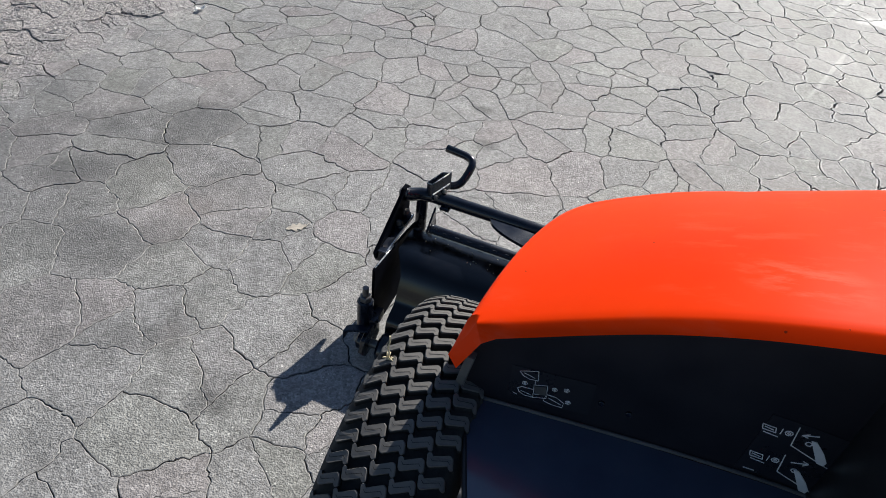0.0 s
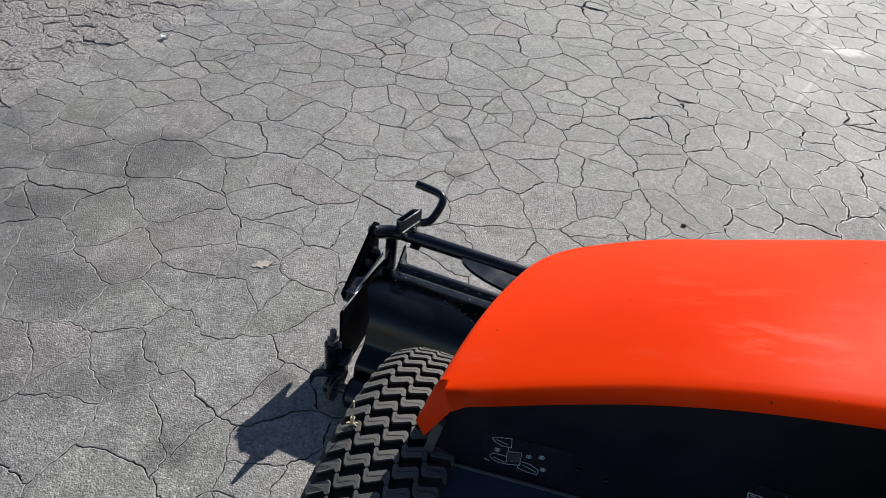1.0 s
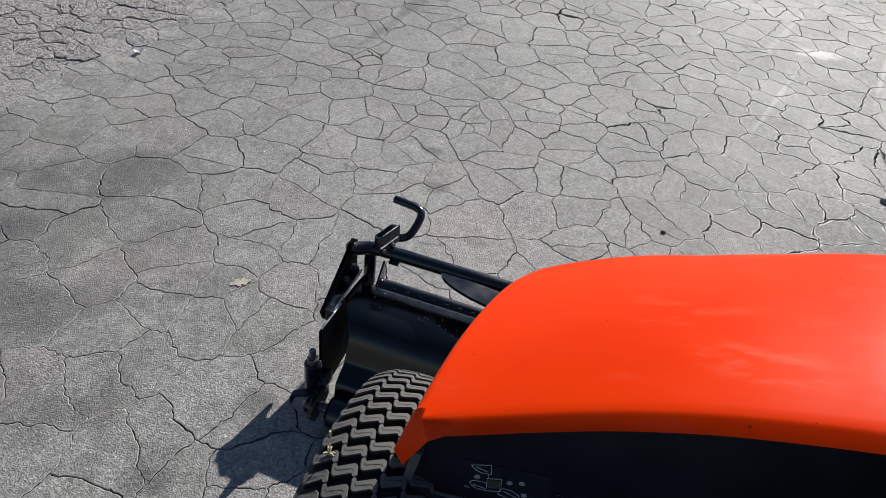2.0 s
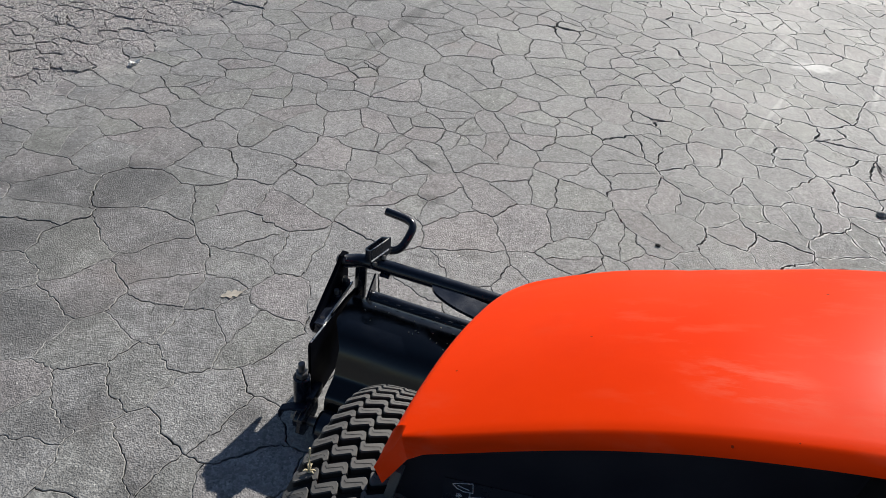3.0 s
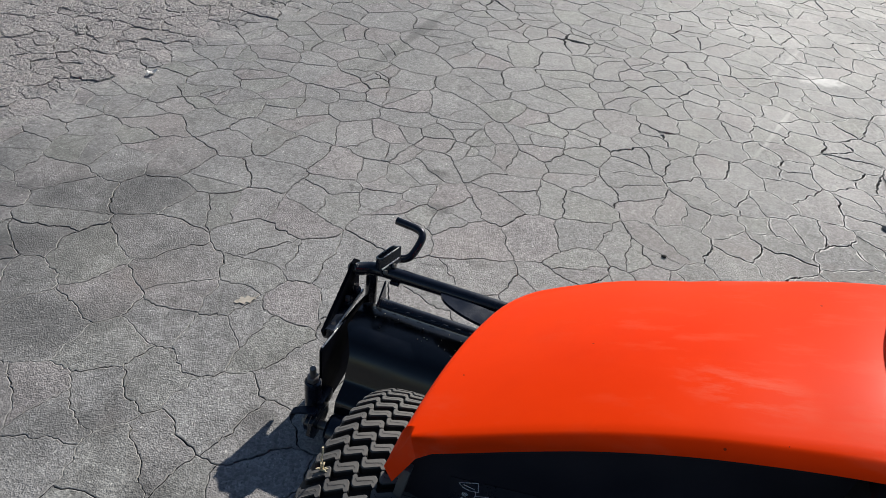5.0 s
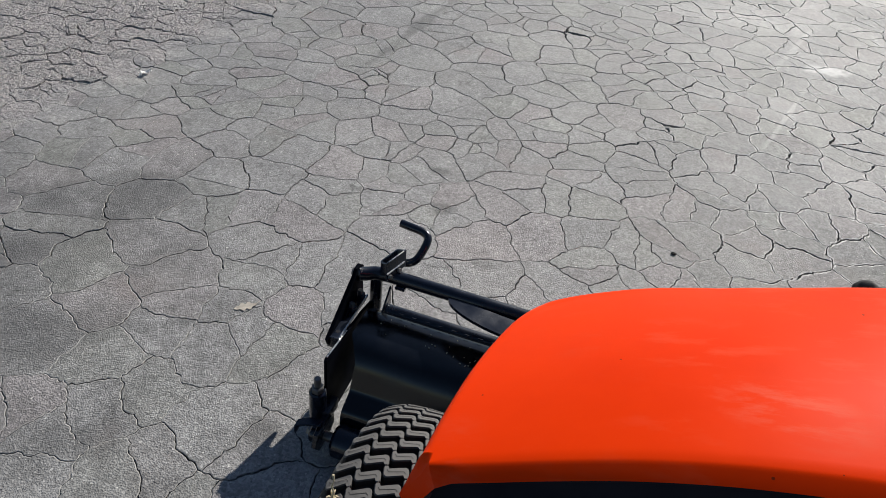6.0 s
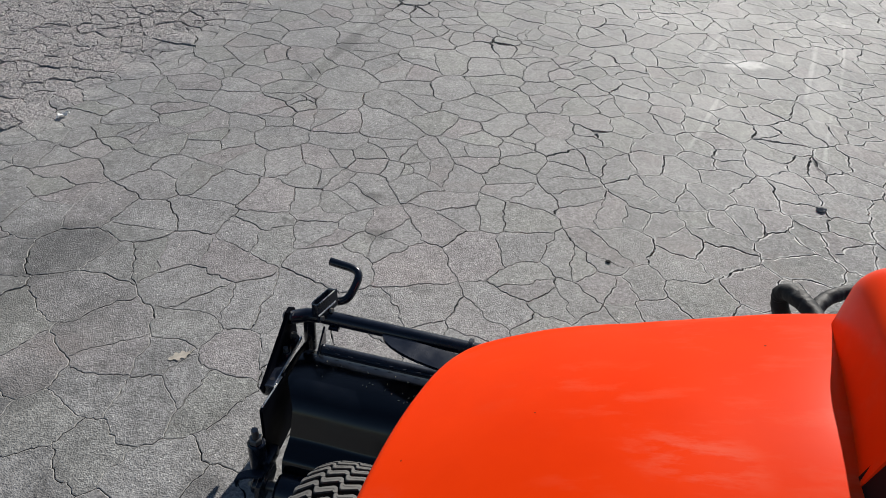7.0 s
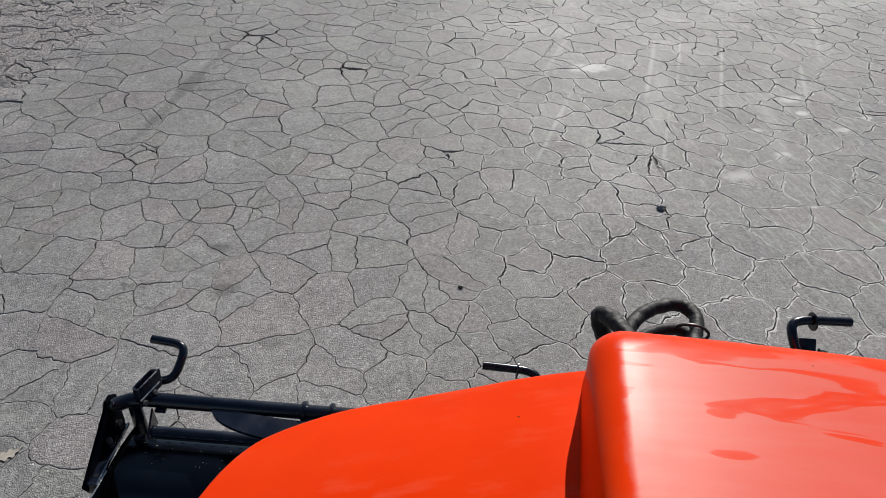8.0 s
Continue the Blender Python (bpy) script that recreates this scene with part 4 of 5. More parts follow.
        link = part("side_link", plate([(1.180, 0.258), (1.190, 0.268), (1.206, 0.269), (1.221, 0.256), (1.222, 0.180), (1.092, 0.166), (1.066, 0.174), (1.060, 0.192)], "u", s * 0.392, 0.008), BLACK_FLAT, unit, "flat black link plate")
        part("link_pin", rod((s * 0.380, 1.199, 0.252), (s * 0.402, 1.199, 0.252), 0.010, 16), GREY_METAL, link)
        foot = part("angle_rail", box((s * 0.382, 1.135, 0.1925), (0.024, 0.136, 0.005), bevel=0.0014), BLACK_PAINT, unit)
        part("lug", box((s * 0.382, 1.069, 0.182), (0.024, 0.005, 0.027), bevel=0.0012), BLACK_PAINT, foot)
        part("bolt_hole", rod((s * 0.381, 1.086, 0.1945), (s * 0.381, 1.086, 0.1954), 0.0045, 12), BLACK_SHEET, foot)
        part("rail_edge", box((s * 0.3705, 1.135, 0.1950), (0.003, 0.136, 0.007), bevel=0.0008), STEEL, foot)
        part("post", rod((s * 0.360, 1.222, 0.150), (s * 0.360, 1.222, 0.238), 0.0125, 14), BLACK_PAINT, unit)
        # steel strip added for the highlight on the black plate's upper edge
        part("plate_edge_glint", strip((s * 0.368, 1.012, 0.2025), (s * 0.368, 1.100, 0.1910), (0, 0.1, 1), 0.0028, 0.0016), STEEL, unit)
        part("fin", plate([(1.184, 0.178), (1.232, 0.166), (1.227, 0.216)], "u", s * 0.331, 0.004), BLACK_PAINT, unit)
        for v, z in ((1.150, 0.193), (1.192, 0.193)):
            bolt = part("bolt", hexagon((s * 0.381, v, z), (0, 0, 1), 0.0105, 0.012), BLACK_PAINT, unit)
            part("nut", hexagon((s * 0.381, v, z + 0.012), (0, 0, 1), 0.006, 0.010), GREY_METAL, bolt)
        # height adjuster and roller bracket
        adjuster = part("height_adjuster", rod((s * 0.376, 0.991, 0.050), (s * 0.376, 0.991, 0.130), 0.0165, 16), BLACK_PAINT, unit, "black roller height adjuster with bolt")
        part("bolt", hexagon((s * 0.376, 0.991, 0.130), (0, 0, 1), 0.0125, 0.012), GREY_METAL, adjuster)
        part("stud", rod((s * 0.376, 0.991, 0.142), (s * 0.376, 0.991, 0.164), 0.0065, 12), GREY_METAL, adjuster)
        part("clamp", box((s * 0.366, 1.004, 0.072), (0.034, 0.044, 0.026), bevel=0.004), BLACK_PAINT, adjuster)
        hanger = part("roller_bracket", plate([(1.010, 0.030), (1.010, 0.072), (0.975, 0.078), (0.940, 0.066), (0.930, 0.040), (0.945, 0.016), (0.985, 0.012)], "u", s * 0.356, 0.010), BLACK_PAINT, unit)
        part("scraper", plate([(s * 0.394, 0.934), (s * 0.396, 0.950), (s * 0.384, 0.960), (s * 0.366, 0.966), (s * 0.352, 0.966), (s * 0.352, 0.952), (s * 0.378, 0.944)][::s], "z", 0.082, 0.006), BLACK_PAINT, hanger)
        part("scraper_lip", box((s * 0.394, 0.941, 0.075), (0.004, 0.018, 0.020), bevel=0.0015), BLACK_PAINT, hanger)
        part("bearing_cap", rod((s * 0.356, 0.968, 0.036), (s * 0.378, 0.968, 0.036), 0.020, 16), BLACK_PAINT, hanger)
        part("roller_bolt", hexagon((s * 0.376, 0.968, 0.036), (s, 0, 0), 0.010, 0.010), GREY_METAL, hanger)
    # catcher handles in their sockets
    for du in (0.0, 0.690):
        handle = part("handle", sweep(handle_path(du), 0.0085, 12), BLACK_PAINT, unit, "bent black rod handle")
        # a bent strap makes an open-topped channel, closed by a bolted plate
        corner = Vector((-0.338 + du, 1.209, 0.285))
        along, back, rise = Vector((0.364, 0.927, 0.091)), Vector((-0.86, 0.34, -0.38)), Vector((-0.20, 0.46, 0.865))
        long, wide, tall = 0.055, 0.021, 0.034
        line = [(long, 0.0), (long, wide - 0.004), (long - 0.0015, wide - 0.0012), (long - 0.004, wide)]
        line += [(0.011 - 0.011 * math.sin(k / 6 * math.pi / 2), wide - 0.011 + 0.011 * math.cos(k / 6 * math.pi / 2)) for k in range(7)] + [(0.0, 0.0)]
        bm = bmesh.new()
        rings = []
        for k, (a, b) in enumerate(line):
            (pa, pb), (na, nb) = line[max(k - 1, 0)], line[min(k + 1, len(line) - 1)]
            ta, tb = na - pa, nb - pb
            far = math.hypot(ta, tb)
            inn = (-tb / far * 0.0035, ta / far * 0.0035)
            rings.append([bm.verts.new(corner + along * x + back * y + rise * z) for x, y, z in ((a, b, -0.024), (a, b, 0.0), (a + inn[0], b + inn[1], 0.0), (a + inn[0], b + inn[1], -0.024))])
        for x, y in zip(rings, rings[1:]):
            for k in range(4):
                bm.faces.new((x[k], x[(k + 1) % 4], y[(k + 1) % 4], y[k]))
        bm.faces.new(rings[0])
        bm.faces.new(rings[-1][::-1])
        bmesh.ops.recalc_face_normals(bm, faces=bm.faces)
        socket = part("socket", bm, BLACK_PAINT, unit, "open bent-strap socket")
        # its bolted front plate runs down over the bar; steel strips on two worn edges are added for sun glints
        bm = bmesh.new()
        lo, hi = ([bm.verts.new(corner + along * a + rise * z + back * b) for a, z in ((-0.001, -tall), (long + 0.001, -tall + 0.003), (long + 0.001, 0.0015), (-0.001, 0.0015))] for b in (-0.0045, 0.0))
        for f in (lo[::-1], hi, *((lo[k], lo[(k + 1) % 4], hi[(k + 1) % 4], hi[k]) for k in range(4))):
            bm.faces.new(f)
        bmesh.ops.recalc_face_normals(bm, faces=bm.faces)
        bmesh.ops.bevel(bm, geom=bm.edges[:], offset=0.0008, segments=1, affect="EDGES")
        part("clamp_plate", bm, BLACK_PAINT, socket, smooth=False)
        for z, a0, a1, wide in ((0.0022, 0.004, 0.047, 0.0022), (-0.0205, 0.000, 0.050, 0.0030)):
            part("worn_edge_glint", strip(corner + along * a0 + rise * z - back * 0.0046, corner + along * a1 + rise * z - back * 0.0046, (0.33, -0.10, 0.93), wide, 0.0030), STEEL, socket)
        for a in (0.008, 0.034):
            part("socket_bolt", hexagon(corner + along * a - rise * 0.029 - back * 0.004, -back, 0.0050, 0.006), GREY_METAL, socket)
        part("tab", plate([(-0.314 + du, 1.205), (-0.294 + du, 1.205), (-0.294 + du, 1.220), (-0.314 + du, 1.220)], "z", 0.234, 0.008), BLACK_PAINT, unit)
        if du:
            part("flange", rod((0.362, 1.3235, 0.2975), (0.365, 1.3232, 0.2973), 0.017, 16), BLACK_PAINT, handle)
            part("hole_plate", box((0.372, 1.292, 0.262), (0.030, 0.004, 0.034), (-40, 0, 0), 0.001), BLACK_PAINT, socket)
    # lift linkage with its spring
    line = [(0.135 + 0.085 * k / 160, 1.146 + 0.0115 * math.cos(k * 0.75), 0.207 + 0.0115 * math.sin(k * 0.75)) for k in range(161)]
    spring = part("spring", sweep(line, 0.0022, 6), GREY_METAL, unit, "coil spring")
    part("spring_rod", rod((0.085, 1.144, 0.207), (0.235, 1.146, 0.207), 0.005, 10), STEEL, spring)
    part("spring_block", box((0.127, 1.144, 0.210), (0.012, 0.026, 0.030), bevel=0.002), STEEL, spring)
    part("linkage", box((0.078, 1.128, 0.212), (0.010, 0.060, 0.030), (8, 0, 6), 0.002), BLACK_PAINT, unit)
    part("linkage_pin", rod((0.066, 1.148, 0.222), (0.118, 1.138, 0.224), 0.005, 10), STEEL, unit)
    part("linkage_stud", rod((0.080, 1.136, 0.220), (0.081, 1.138, 0.246), 0.0045, 10), STEEL, unit)
    return unit


unit = build_unit("reel_cutting_unit", "black reel mower cutting unit lowered onto the asphalt")


# the far unit stands lifted, its handle showing beyond the centre cover
lifted = copy_thing(unit, HEADING @ Matrix.Translation((1.232, 1.12, 0.183)) @ Matrix.Diagonal((-1, 1, 1, 1)))
lifted.name = "reel_cutting_unit"
tagged(lifted, "black reel mower cutting unit raised in front of the orange cover")

# ---- hydraulic hoses looped in front of the centre cover ----
def hose(points, r, seed):
    """A hose in a wrinkled fabric sleeve."""
    line = curve_through(points, 14)
    bm = sweep(line, [r * (1 + 0.10 * noise.noise((k * 0.55, seed, 0.0)) + 0.05 * noise.noise((k * 1.7, seed, 4.0))) for k in range(len(line))], 18)
    for v in bm.verts:
        v.co += noise.noise_vector(v.co * 70.0) * r * 0.16
    return part("hydraulic_hose", bm, HOSE, mower, "sleeved black hydraulic hose")


hose([(0.62, 0.88, 0.440), (0.588, 1.15, 0.410), (0.553, 1.312, 0.414), (0.531, 1.362, 0.412), (0.517, 1.392, 0.398), (0.520, 1.398, 0.365), (0.548, 1.372, 0.310), (0.575, 1.30, 0.220), (0.61, 1.15, 0.130)], 0.0165, 1.0)
hose([(0.54, 1.18, 0.380), (0.551, 1.315, 0.405), (0.584, 1.380, 0.410), (0.628, 1.413, 0.410), (0.668, 1.424, 0.410), (0.694, 1.402, 0.410), (0.690, 1.362, 0.410), (0.672, 1.300, 0.410), (0.64, 1.10, 0.410), (0.63, 0.88, 0.480)], 0.0135, 2.0)
hose([(0.548, 1.20, 0.370), (0.572, 1.318, 0.392), (0.610, 1.352, 0.398), (0.650, 1.364, 0.400), (0.676, 1.350, 0.400), (0.668, 1.30, 0.395), (0.650, 1.15, 0.390), (0.65, 0.88, 0.460)], 0.0115, 3.0)
part("hose_tie", sweep([(0.680 + 0.030 * math.cos(k / 16 * math.tau), 1.352 - 0.006 * math.cos(k / 16 * math.tau), 0.406 + 0.019 * math.sin(k / 16 * math.tau)) for k in range(17)], 0.003, 6), BLACK_PLASTIC, mower)

# ---- litter on the asphalt ----
def leaf(name, x, y, long, turn, mat, label, category, curl=0.0018):
    ob = thing(name, x, y, 0.0, label, category, world_axes=True)
    bm = bmesh.new()
    rows = []
    for k in range(15):
        t = k / 14
        wide = long * (0.20 * math.sin(t * math.pi) ** 0.8 * (1.0 + 0.45 * math.sin(t * 21))) + 0.0006
        mid = Vector((math.cos(radians(turn)) * long * (t - 0.5), math.sin(radians(turn)) * long * (t - 0.5), 0.0014 + curl * math.sin(t * 5.0) ** 2))
        side = Vector((-math.sin(radians(turn)), math.cos(radians(turn)), 0))
        rows.append([bm.verts.new(Vector((x, y, 0)) + mid + side * wide * f + Vector((0, 0, abs(f) * curl * 0.7))) for f in (-1, -0.5, 0, 0.5, 1)])
    for a, b in zip(rows, rows[1:]):
        for k in range(4):
            bm.faces.new((a[k], a[k + 1], b[k + 1], b[k]))
    bmesh.ops.recalc_face_normals(bm, faces=bm.faces)
    bmesh.ops.solidify(bm, geom=bm.faces[:], thickness=0.0006)
    part("blade", bm, mat, ob)
    part("stem", sweep([(x + math.cos(radians(turn)) * long * 0.48, y + math.sin(radians(turn)) * long * 0.48, 0.004), (x + math.cos(radians(turn + 12)) * long * 0.72, y + math.sin(radians(turn + 12)) * long * 0.72, 0.003)], 0.0009, 5), mat, ob)
    return ob


leaf("dry_leaf", -0.349, 1.378, 0.052, 28, DRY_LEAF, "pale flat dry leaf lying on the asphalt", "leaf", 0.0006)
leaf("litter_scrap", -1.018, 2.462, 0.050, 60, PAPER, "white scrap of litter on the asphalt", "litter", 0.007)


def stone(x, y, size, mat, label, seed):
    ob = thing("stone", x, y, 0.0, label, "stone", world_axes=True)
    bm = bmesh.new()
    bmesh.ops.create_icosphere(bm, subdivisions=3, radius=1.0)
    for v in bm.verts:
        n = noise.noise(v.co * 1.3 + Vector((seed, 0, 0)))
        v.co = Vector((x, y, size * 0.28)) + Vector((v.co.x * 1.3, v.co.y, v.co.z * 0.55)) * size * 0.5 * (1 + 0.45 * n)
    part("body", bm, mat, ob)
    return ob


stone(1.505, 2.098, 0.026, STONE, "small grey stone lying on the asphalt", 1.0)
stone(0.731, 1.784, 0.012, CRACK, "small dark clod lying on the asphalt", 4.0)
chip_at = Vector((0.846, 2.549, 0.0))
chip = thing("asphalt_chip", *chip_at, "loose pale asphalt chip lying in a hole", "asphalt chip", world_axes=True)
bm = plate([(-0.016, -0.005), (-0.004, -0.009), (0.013, -0.007), (0.017, 0.003), (0.004, 0.008), (-0.011, 0.005)], "z", 0.0, 0.007, 0.0015)
bmesh.ops.transform(bm, matrix=Matrix.Translation(chip_at + Vector((0, 0, -0.003))) @ pose(0, 0, 0, 12, -9, 5), verts=bm.verts)
part("body", bm, STONE, chip)


# ---- ground: cracked asphalt, each plate with its own edges ----
def cells(points, reach):
    """Voronoi cells of the points: for each, the corners of its polygon and the neighbour behind each side."""
    pts = np.array(points)
    size = reach
    bins = {}
    for k, (x, y) in enumerate(points):
        bins.setdefault((int(x // size), int(y // size)), []).append(k)
    out = []
    for k, (x, y) in enumerate(points):
        bx, by = int(x // size), int(y // size)
        near = [q for i in (-1, 0, 1) for j in (-1, 0, 1) for q in bins.get((bx + i, by + j), ()) if q != k]
        near.sort(key=lambda q: (pts[q][0] - x) ** 2 + (pts[q][1] - y) ** 2)
        lo_x, hi_x, lo_y, hi_y = max(x - size, X0), min(x + size, X1), max(y - size, Y0), min(y + size, Y1)
        poly = [(lo_x, lo_y, -1), (hi_x, lo_y, -1), (hi_x, hi_y, -1), (lo_x, hi_y, -1)]
        for q in near[:26]:
            px, py = points[q]
            mx, my, nx, ny = (x + px) / 2, (y + py) / 2, px - x, py - y
            cut, last = [], poly[-1]
            dl = (last[0] - mx) * nx + (last[1] - my) * ny
            for p in poly:
                d = (p[0] - mx) * nx + (p[1] - my) * ny
                if (d <= 0) != (dl <= 0):
                    f = dl / (dl - d)
                    cut.append((last[0] + (p[0] - last[0]) * f, last[1] + (p[1] - last[1]) * f, q if d > 0 else last[2]))
                if d <= 0:
                    cut.append(p)
                last, dl = p, d
            poly = cut
            if len(poly) < 3:
                break
        out.append(poly)
    return out


def rough_zone(x, y):
    """How broken up the surface is: 1 in the ravelled stretch, 0 where it holds."""
    inside = -(x + 0.95) * 0.926 + (y - 2.87) * 0.378 + 0.10 + 0.16 * noise.noise((x * 2.0, y * 2.0, 3.0))
    spread = max(0.0, min(1.0, (2.7 - math.hypot(x + 1.3, y - 3.2)) / 0.7))
    return max(0.0, min(1.0, inside / 0.22)) * spread


rng = random.Random(7)
seeds = []
STEP = 0.118
X0, X1, Y0, Y1 = -3.2, 5.4, -0.6, 6.6
blocks = {}
BLOCK = 0.27
for i in range(-14, 24):
    for j in range(-6, 28):
        blocks[i, j] = ((i + 0.5 * (j % 2) + rng.uniform(-0.2, 0.8)) * BLOCK, (j + rng.uniform(0.0, 1.0)) * BLOCK * 0.9)


def block_of(x, y):
    """The coarse block of the paving that a point belongs to."""
    i, j = int(x // BLOCK), int(y // (BLOCK * 0.9))
    near = [(a, b) for a in range(i - 2, i + 3) for b in range(j - 2, j + 3) if (a, b) in blocks]
    return min(near, key=lambda q: (blocks[q][0] - x) ** 2 + (blocks[q][1] - y) ** 2)


for i in range(int((X1 - X0) / STEP)):
    for j in range(int((Y1 - Y0) / STEP)):
        x, y = X0 + (i + 0.5 + 0.5 * (j % 2)) * STEP, Y0 + (j + 0.5) * STEP
        broken = rough_zone(x, y)
        if rng.random() < broken:
            for k in range(3):
                seeds.append((x + rng.uniform(-0.5, 0.5) * STEP, y + rng.uniform(-0.5, 0.5) * STEP))
        elif rng.random() > (0.34 if y < 1.5 else 0.23):
            x, y = x + rng.uniform(-0.55, 0.55) * STEP, y + rng.uniform(-0.55, 0.55) * STEP
            seeds.append((x, y))
            if rng.random() < (0.12 if y < 1.5 else 0.24):
                # a sliver broken off beside a crack
                turn, off = rng.uniform(0, math.tau), rng.uniform(0.028, 0.06)
                seeds.append((x + math.cos(turn) * off, y + math.sin(turn) * off))
# slots and a hole where plates have parted
for x, y, arms, first, r in ((0.16, 3.795, 2, 76.0, 0.055), (0.576, 3.351, 2, 76.0, 0.05), (0.864, 2.554, 3, 80.0, 0.055)):
    seeds = [s for s in seeds if math.hypot(s[0] - x, s[1] - y) > 0.085]
    seeds += [(x + r * math.cos(radians(first + 360 / arms * k)), y + r * math.sin(radians(first + 360 / arms * k))) for k in range(arms)]
seeds = [s for s in seeds if X0 < s[0] < X1 and Y0 < s[1] < Y1]


GAPS = [(0.864, 2.554, 0.032, 0.012), (0.576, 3.351, 0.060, 0.012), (0.16, 3.795, 0.08, 0.010), (1.13, 2.0, 0.03, 0.004)]


def bend_edge(x, y):
    """Cracks wander: the shift of a point of their line."""
    a = noise.noise_vector((x * 7.0, y * 7.0, 0.0)) * 0.024
    b = noise.noise_vector((x * 24.0, y * 24.0, 5.0)) * (0.0115 + 0.0035 * max(0.0, min(1.0, (x - 0.1) / 0.8)))
    c = noise.noise_vector((x * 70.0, y * 70.0, 9.0)) * 0.0060
    d = noise.noise_vector((x * 210.0, y * 210.0, 1.0)) * 0.0034
    e = noise.noise_vector((x * 48.0, y * 48.0, 13.0)) * 0.007 * rough_zone(x, y)
    return x + a.x + b.x + c.x + d.x + e.x, y + a.y + b.y + c.y + d.y + e.y


def crack_half(x, y):
    n = noise.noise((x * 2.2, y * 2.2, 11.0)) * 0.45 + noise.noise((x * 11.0, y * 11.0, 2.0)) * 0.55
    wide = (0.00105 + 0.0019 * max(0.0, n + 0.24) ** 1.35) * (1.0 + 0.30 * max(0.0, min(1.0, (x - 0.2) / 0.9)) * 1.9 + 0.35 * max(0.0, min(1.0, (y - 1.9) / 1.2)))
    wide *= 1.0 + rough_zone(x, y) * (0.6 + 1.3 * noise.noise((x * 36.0, y * 36.0, 7.0)))
    wide *= 1.0 + 0.9 * noise.noise((x * 95.0, y * 95.0, 15.0))
    wide *= 1.16 * (0.72 + 0.28 * min(1.0, max(0.0, (y - 1.2) / 1.2)))
    for gx, gy, r, more in GAPS:
        wide += more * math.exp(-((x - gx) ** 2 + (y - gy) ** 2) / r ** 2)
    return wide


def plate_mesh(poly, own_block, centre, high, tilt, broken):
    """One asphalt plate: worn rim, upright sides."""
    fine, size = [], []
    n = len(poly)
    for k in range(n):
        (ax, ay, other), (bx, by, _) = poly[k], poly[(k + 1) % n]
        far = math.hypot(bx - ax, by - ay)
        if far < 0.004:
            continue
        pieces = max(1, int(far / (0.0065 if (centre[0] - 0.2) ** 2 + (centre[1] - 1.8) ** 2 < 2.6 else 0.0095)))
        mx, my = round((ax + bx) / 2, 3), round((ay + by) / 2, 3)
        luck = noise.cell((mx * 61.0, my * 67.0, 3.0))
        main = other < 0 or homes[other] != own_block
        own = 0.75 + 0.55 * luck ** 2 if main else 0.66 + 0.40 * luck ** 2
        for q in range(pieces):
            f = q / pieces
            size.append(own * (0.75 + 0.25 * math.sin(f * math.pi)) if q else 0.7)
            fine.append(bend_edge(ax + (bx - ax) * f, ay + (by - ay) * f))
    n = len(fine)
    if n < 3:
        return None
    mid_x, mid_y = sum(p[0] for p in fine) / n, sum(p[1] for p in fine) / n
    verts = []
    dusty = max(0.0, min(1.0, (centre[0] - 0.3) / 0.9))
    for inset, z in ((0.0, -0.013), (0.0, -0.0008), (1.0, 0.0), (2.0, 0.0)):
        for k in range(n):
            x, y = fine[k]
            (ax, ay), (bx, by) = fine[k - 2], fine[(k + 2) % n]
            tx, ty = bx - ax, by - ay
            long = math.hypot(tx, ty) or 1.0
            g = crack_half(x, y) * size[k]
            px, py = x - ty / long * g, y + tx / long * g
            if inset:
                # a crumbled rim, wider and uneven where dust has gathered
                rim = 0.0016 + dusty * 0.0075 * max(0.0, 0.42 + noise.noise((x * 40.0, y * 40.0, 6.0))) + (0.0065 if inset > 1 else 0.0)
                f = min(0.25 * inset, rim / (math.hypot(mid_x - px, mid_y - py) + 1e-6))
                px, py = px + (mid_x - px) * f, py + (mid_y - py) * f
            lift = z + high + tilt[0] * (px - centre[0]) + tilt[1] * (py - centre[1]) if z > -0.01 else z
            verts.append((px - centre[0], py - centre[1], lift))
    faces = []
    for layer in range(3):
        for k in range(n):
            faces.append((layer * n + k, layer * n + (k + 1) % n, (layer + 1) * n + (k + 1) % n, (layer + 1) * n + k))
    if broken < 0.3:
        faces.append(tuple(3 * n + k for k in range(n)))
        return verts, faces, n
    # ravelled plates: a lumpy top of loose stones and pits
    ring = list(range(3 * n, 4 * n))
    for inward in (0.14, 0.28, 0.42, 0.56, 0.70, 0.85):
        count = max(5, int(len(ring) * 0.84))
        first = len(verts)
        for k in range(count):
            px, py, _ = verts[3 * n + int(k * n / count)]
            px, py = px * (1 - inward) + (mid_x - centre[0]) * inward, py * (1 - inward) + (mid_y - centre[1]) * inward
            px += 0.006 * noise.noise((k * 3.1 + centre[0] * 50, inward * 9.0, centre[1] * 50))
            x, y = px + centre[0], py + centre[1]
            lump = noise.noise((x * 75.0, y * 75.0, 4.0)) + 0.8 * noise.noise((x * 170.0, y * 170.0, 8.0))
            verts.append((px, py, high + tilt[0] * px + tilt[1] * py + 0.0008 + 0.0029 * broken * lump))
        fresh = list(range(first, first + count))
        a = b = 0
        while a < len(ring) or b < count:
            if b >= count or (a < len(ring) and a / len(ring) <= b / count):
                faces.append((ring[a % len(ring)], ring[(a + 1) % len(ring)], fresh[b % count]))
                a += 1
            else:
                faces.append((ring[a % len(ring)], fresh[(b + 1) % count], fresh[b % count]))
                b += 1
        ring = fresh
    faces.append(tuple(ring))
    return verts, faces, n


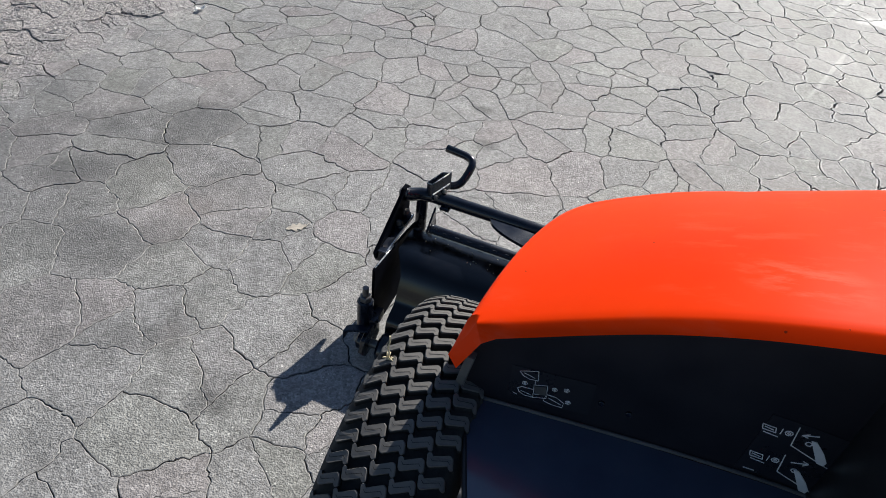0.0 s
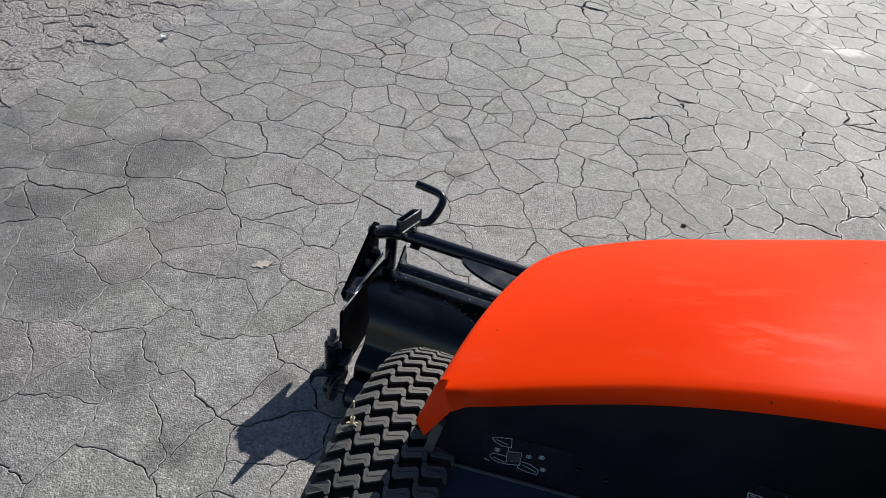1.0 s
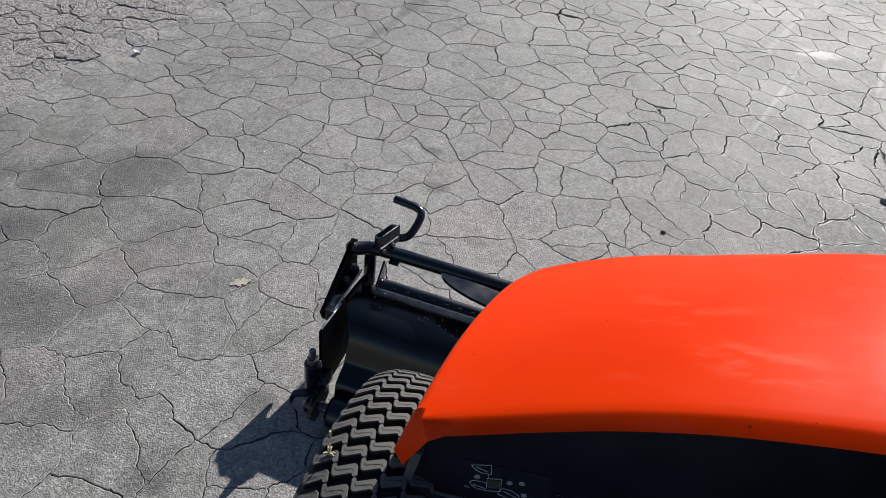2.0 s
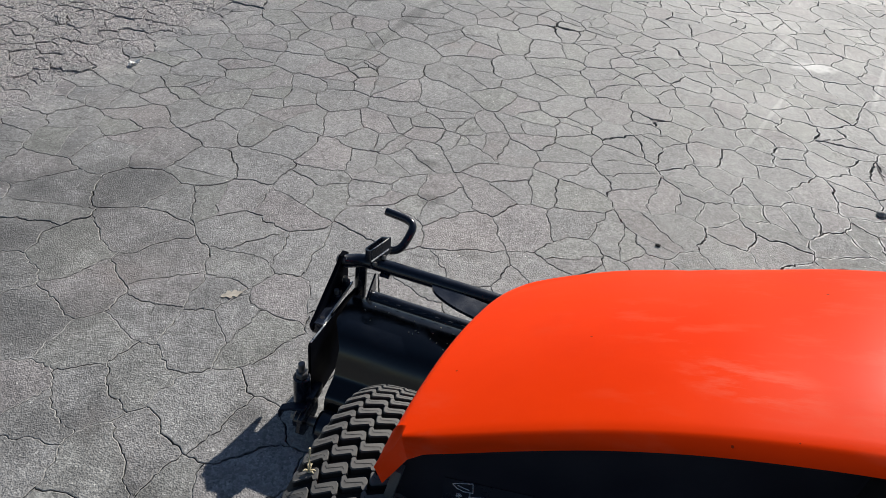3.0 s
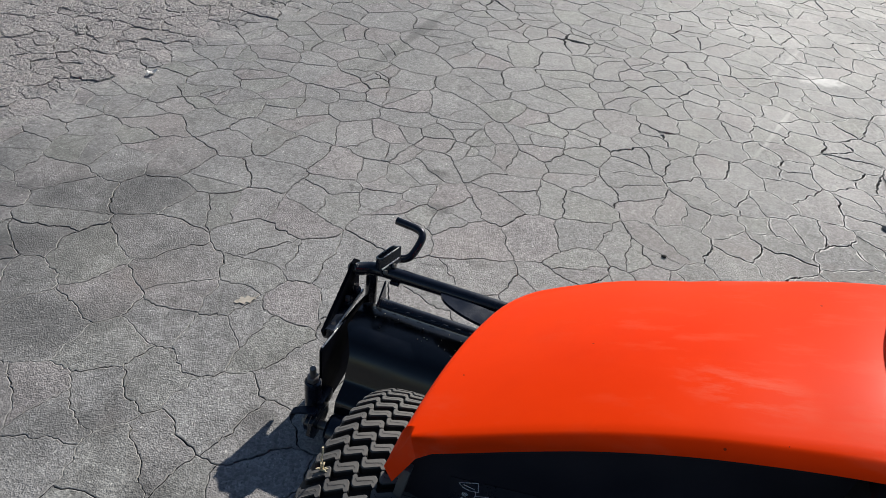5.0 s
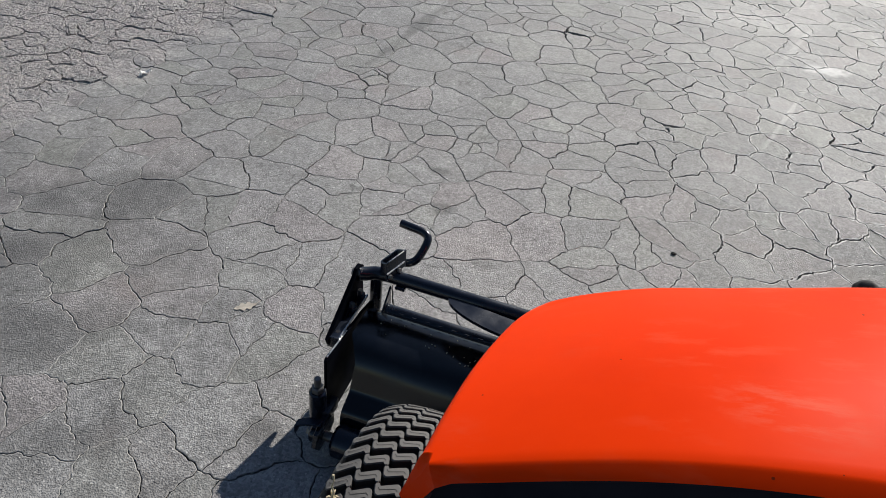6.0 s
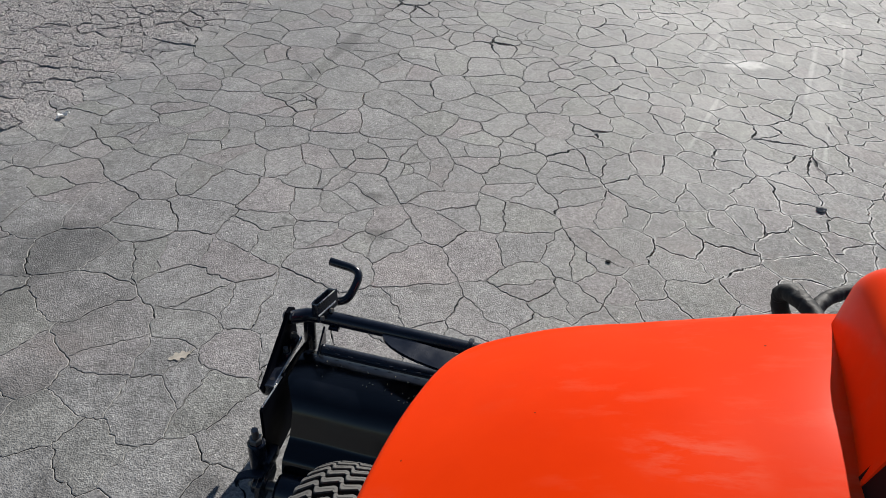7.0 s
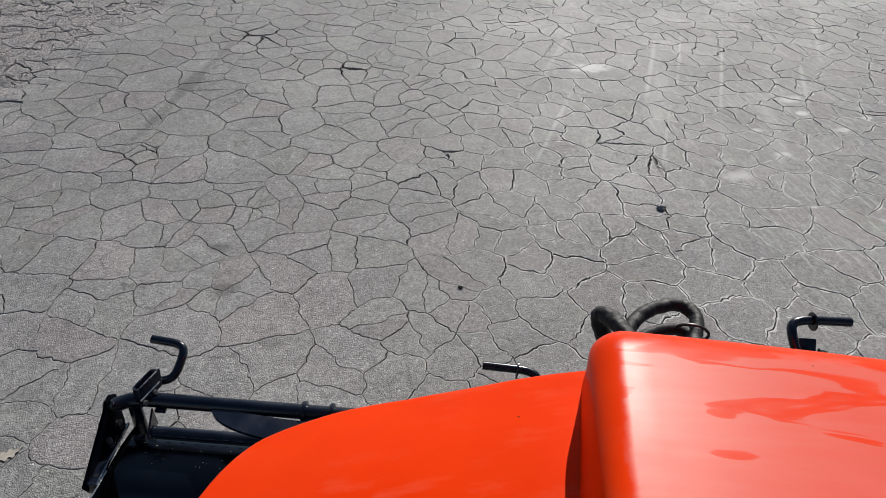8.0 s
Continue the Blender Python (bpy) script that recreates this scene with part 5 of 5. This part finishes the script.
ground_me = bpy.data.meshes.new("ground")
corners = [(X0, Y0), (X1, Y0), (X1, Y1), (X0, Y1)]
outer = [(-150, -150), (150, -150), (150, 150), (-150, 150)]
ground_me.from_pydata([(x, y, 0) for x, y in outer] + [(x, y, 0) for x, y in corners] + [(x, y, -0.012) for x, y in corners], [],
                      [(k, (k + 1) % 4, 4 + (k + 1) % 4, 4 + k) for k in range(4)] + [(4 + k, 4 + (k + 1) % 4, 8 + (k + 1) % 4, 8 + k) for k in range(4)] + [(8, 9, 10, 11)])
ground_me.materials.append(ASPHALT_FAR)
ground_me.materials.append(CRACK)
ground_me.polygons[8].material_index = 1
ground = tagged(new("ground", ground_me), "grey weathered asphalt split by a net of cracks", "asphalt", kind="structure")

polygons = cells(seeds, 0.36)
homes = [block_of(x, y) for x, y in seeds]
order = sorted(range(len(seeds)), key=lambda k: (seeds[k][0] - 0.1) ** 2 + (seeds[k][1] - 1.5) ** 2)
near_plates = set(order[:300])
far_verts, far_faces, far_kinds = [], [], []
for k in order:
    (x, y), poly = seeds[k], polygons[k]
    broken = rough_zone(x, y)
    made = plate_mesh(poly, homes[k], (x, y), rng.uniform(-0.0008, 0.0008) + rng.uniform(-0.0036, 0.0016) * broken, (rng.uniform(-1, 1) * (0.005 + 0.03 * broken), rng.uniform(-1, 1) * (0.005 + 0.03 * broken)), broken)
    if not made:
        continue
    verts, faces, n = made
    kinds = [0] * n + [1] * n + [0] * (len(faces) - 2 * n)
    if k in near_plates:
        me = bpy.data.meshes.new("asphalt_plate")
        me.from_pydata(verts, [], faces)
        me.materials.append(ASPHALT)
        me.materials.append(EDGE)
        me.polygons.foreach_set("material_index", kinds)
        ob = new("asphalt_plate", me)
        ob.parent = ground
        ob.location = (x, y, 0)
    else:
        base = len(far_verts)
        far_kinds += kinds
        far_verts += [(a + x, b + y, c) for a, b, c in verts]
        far_faces += [tuple(base + q for q in f) for f in faces]
me = bpy.data.meshes.new("asphalt_plates")
me.from_pydata(far_verts, [], far_faces)
me.materials.append(ASPHALT)
me.materials.append(EDGE)
me.polygons.foreach_set("material_index", far_kinds)
rest = new("asphalt_plates", me)
rest.parent = ground
tagged(rest, kind="stuff")
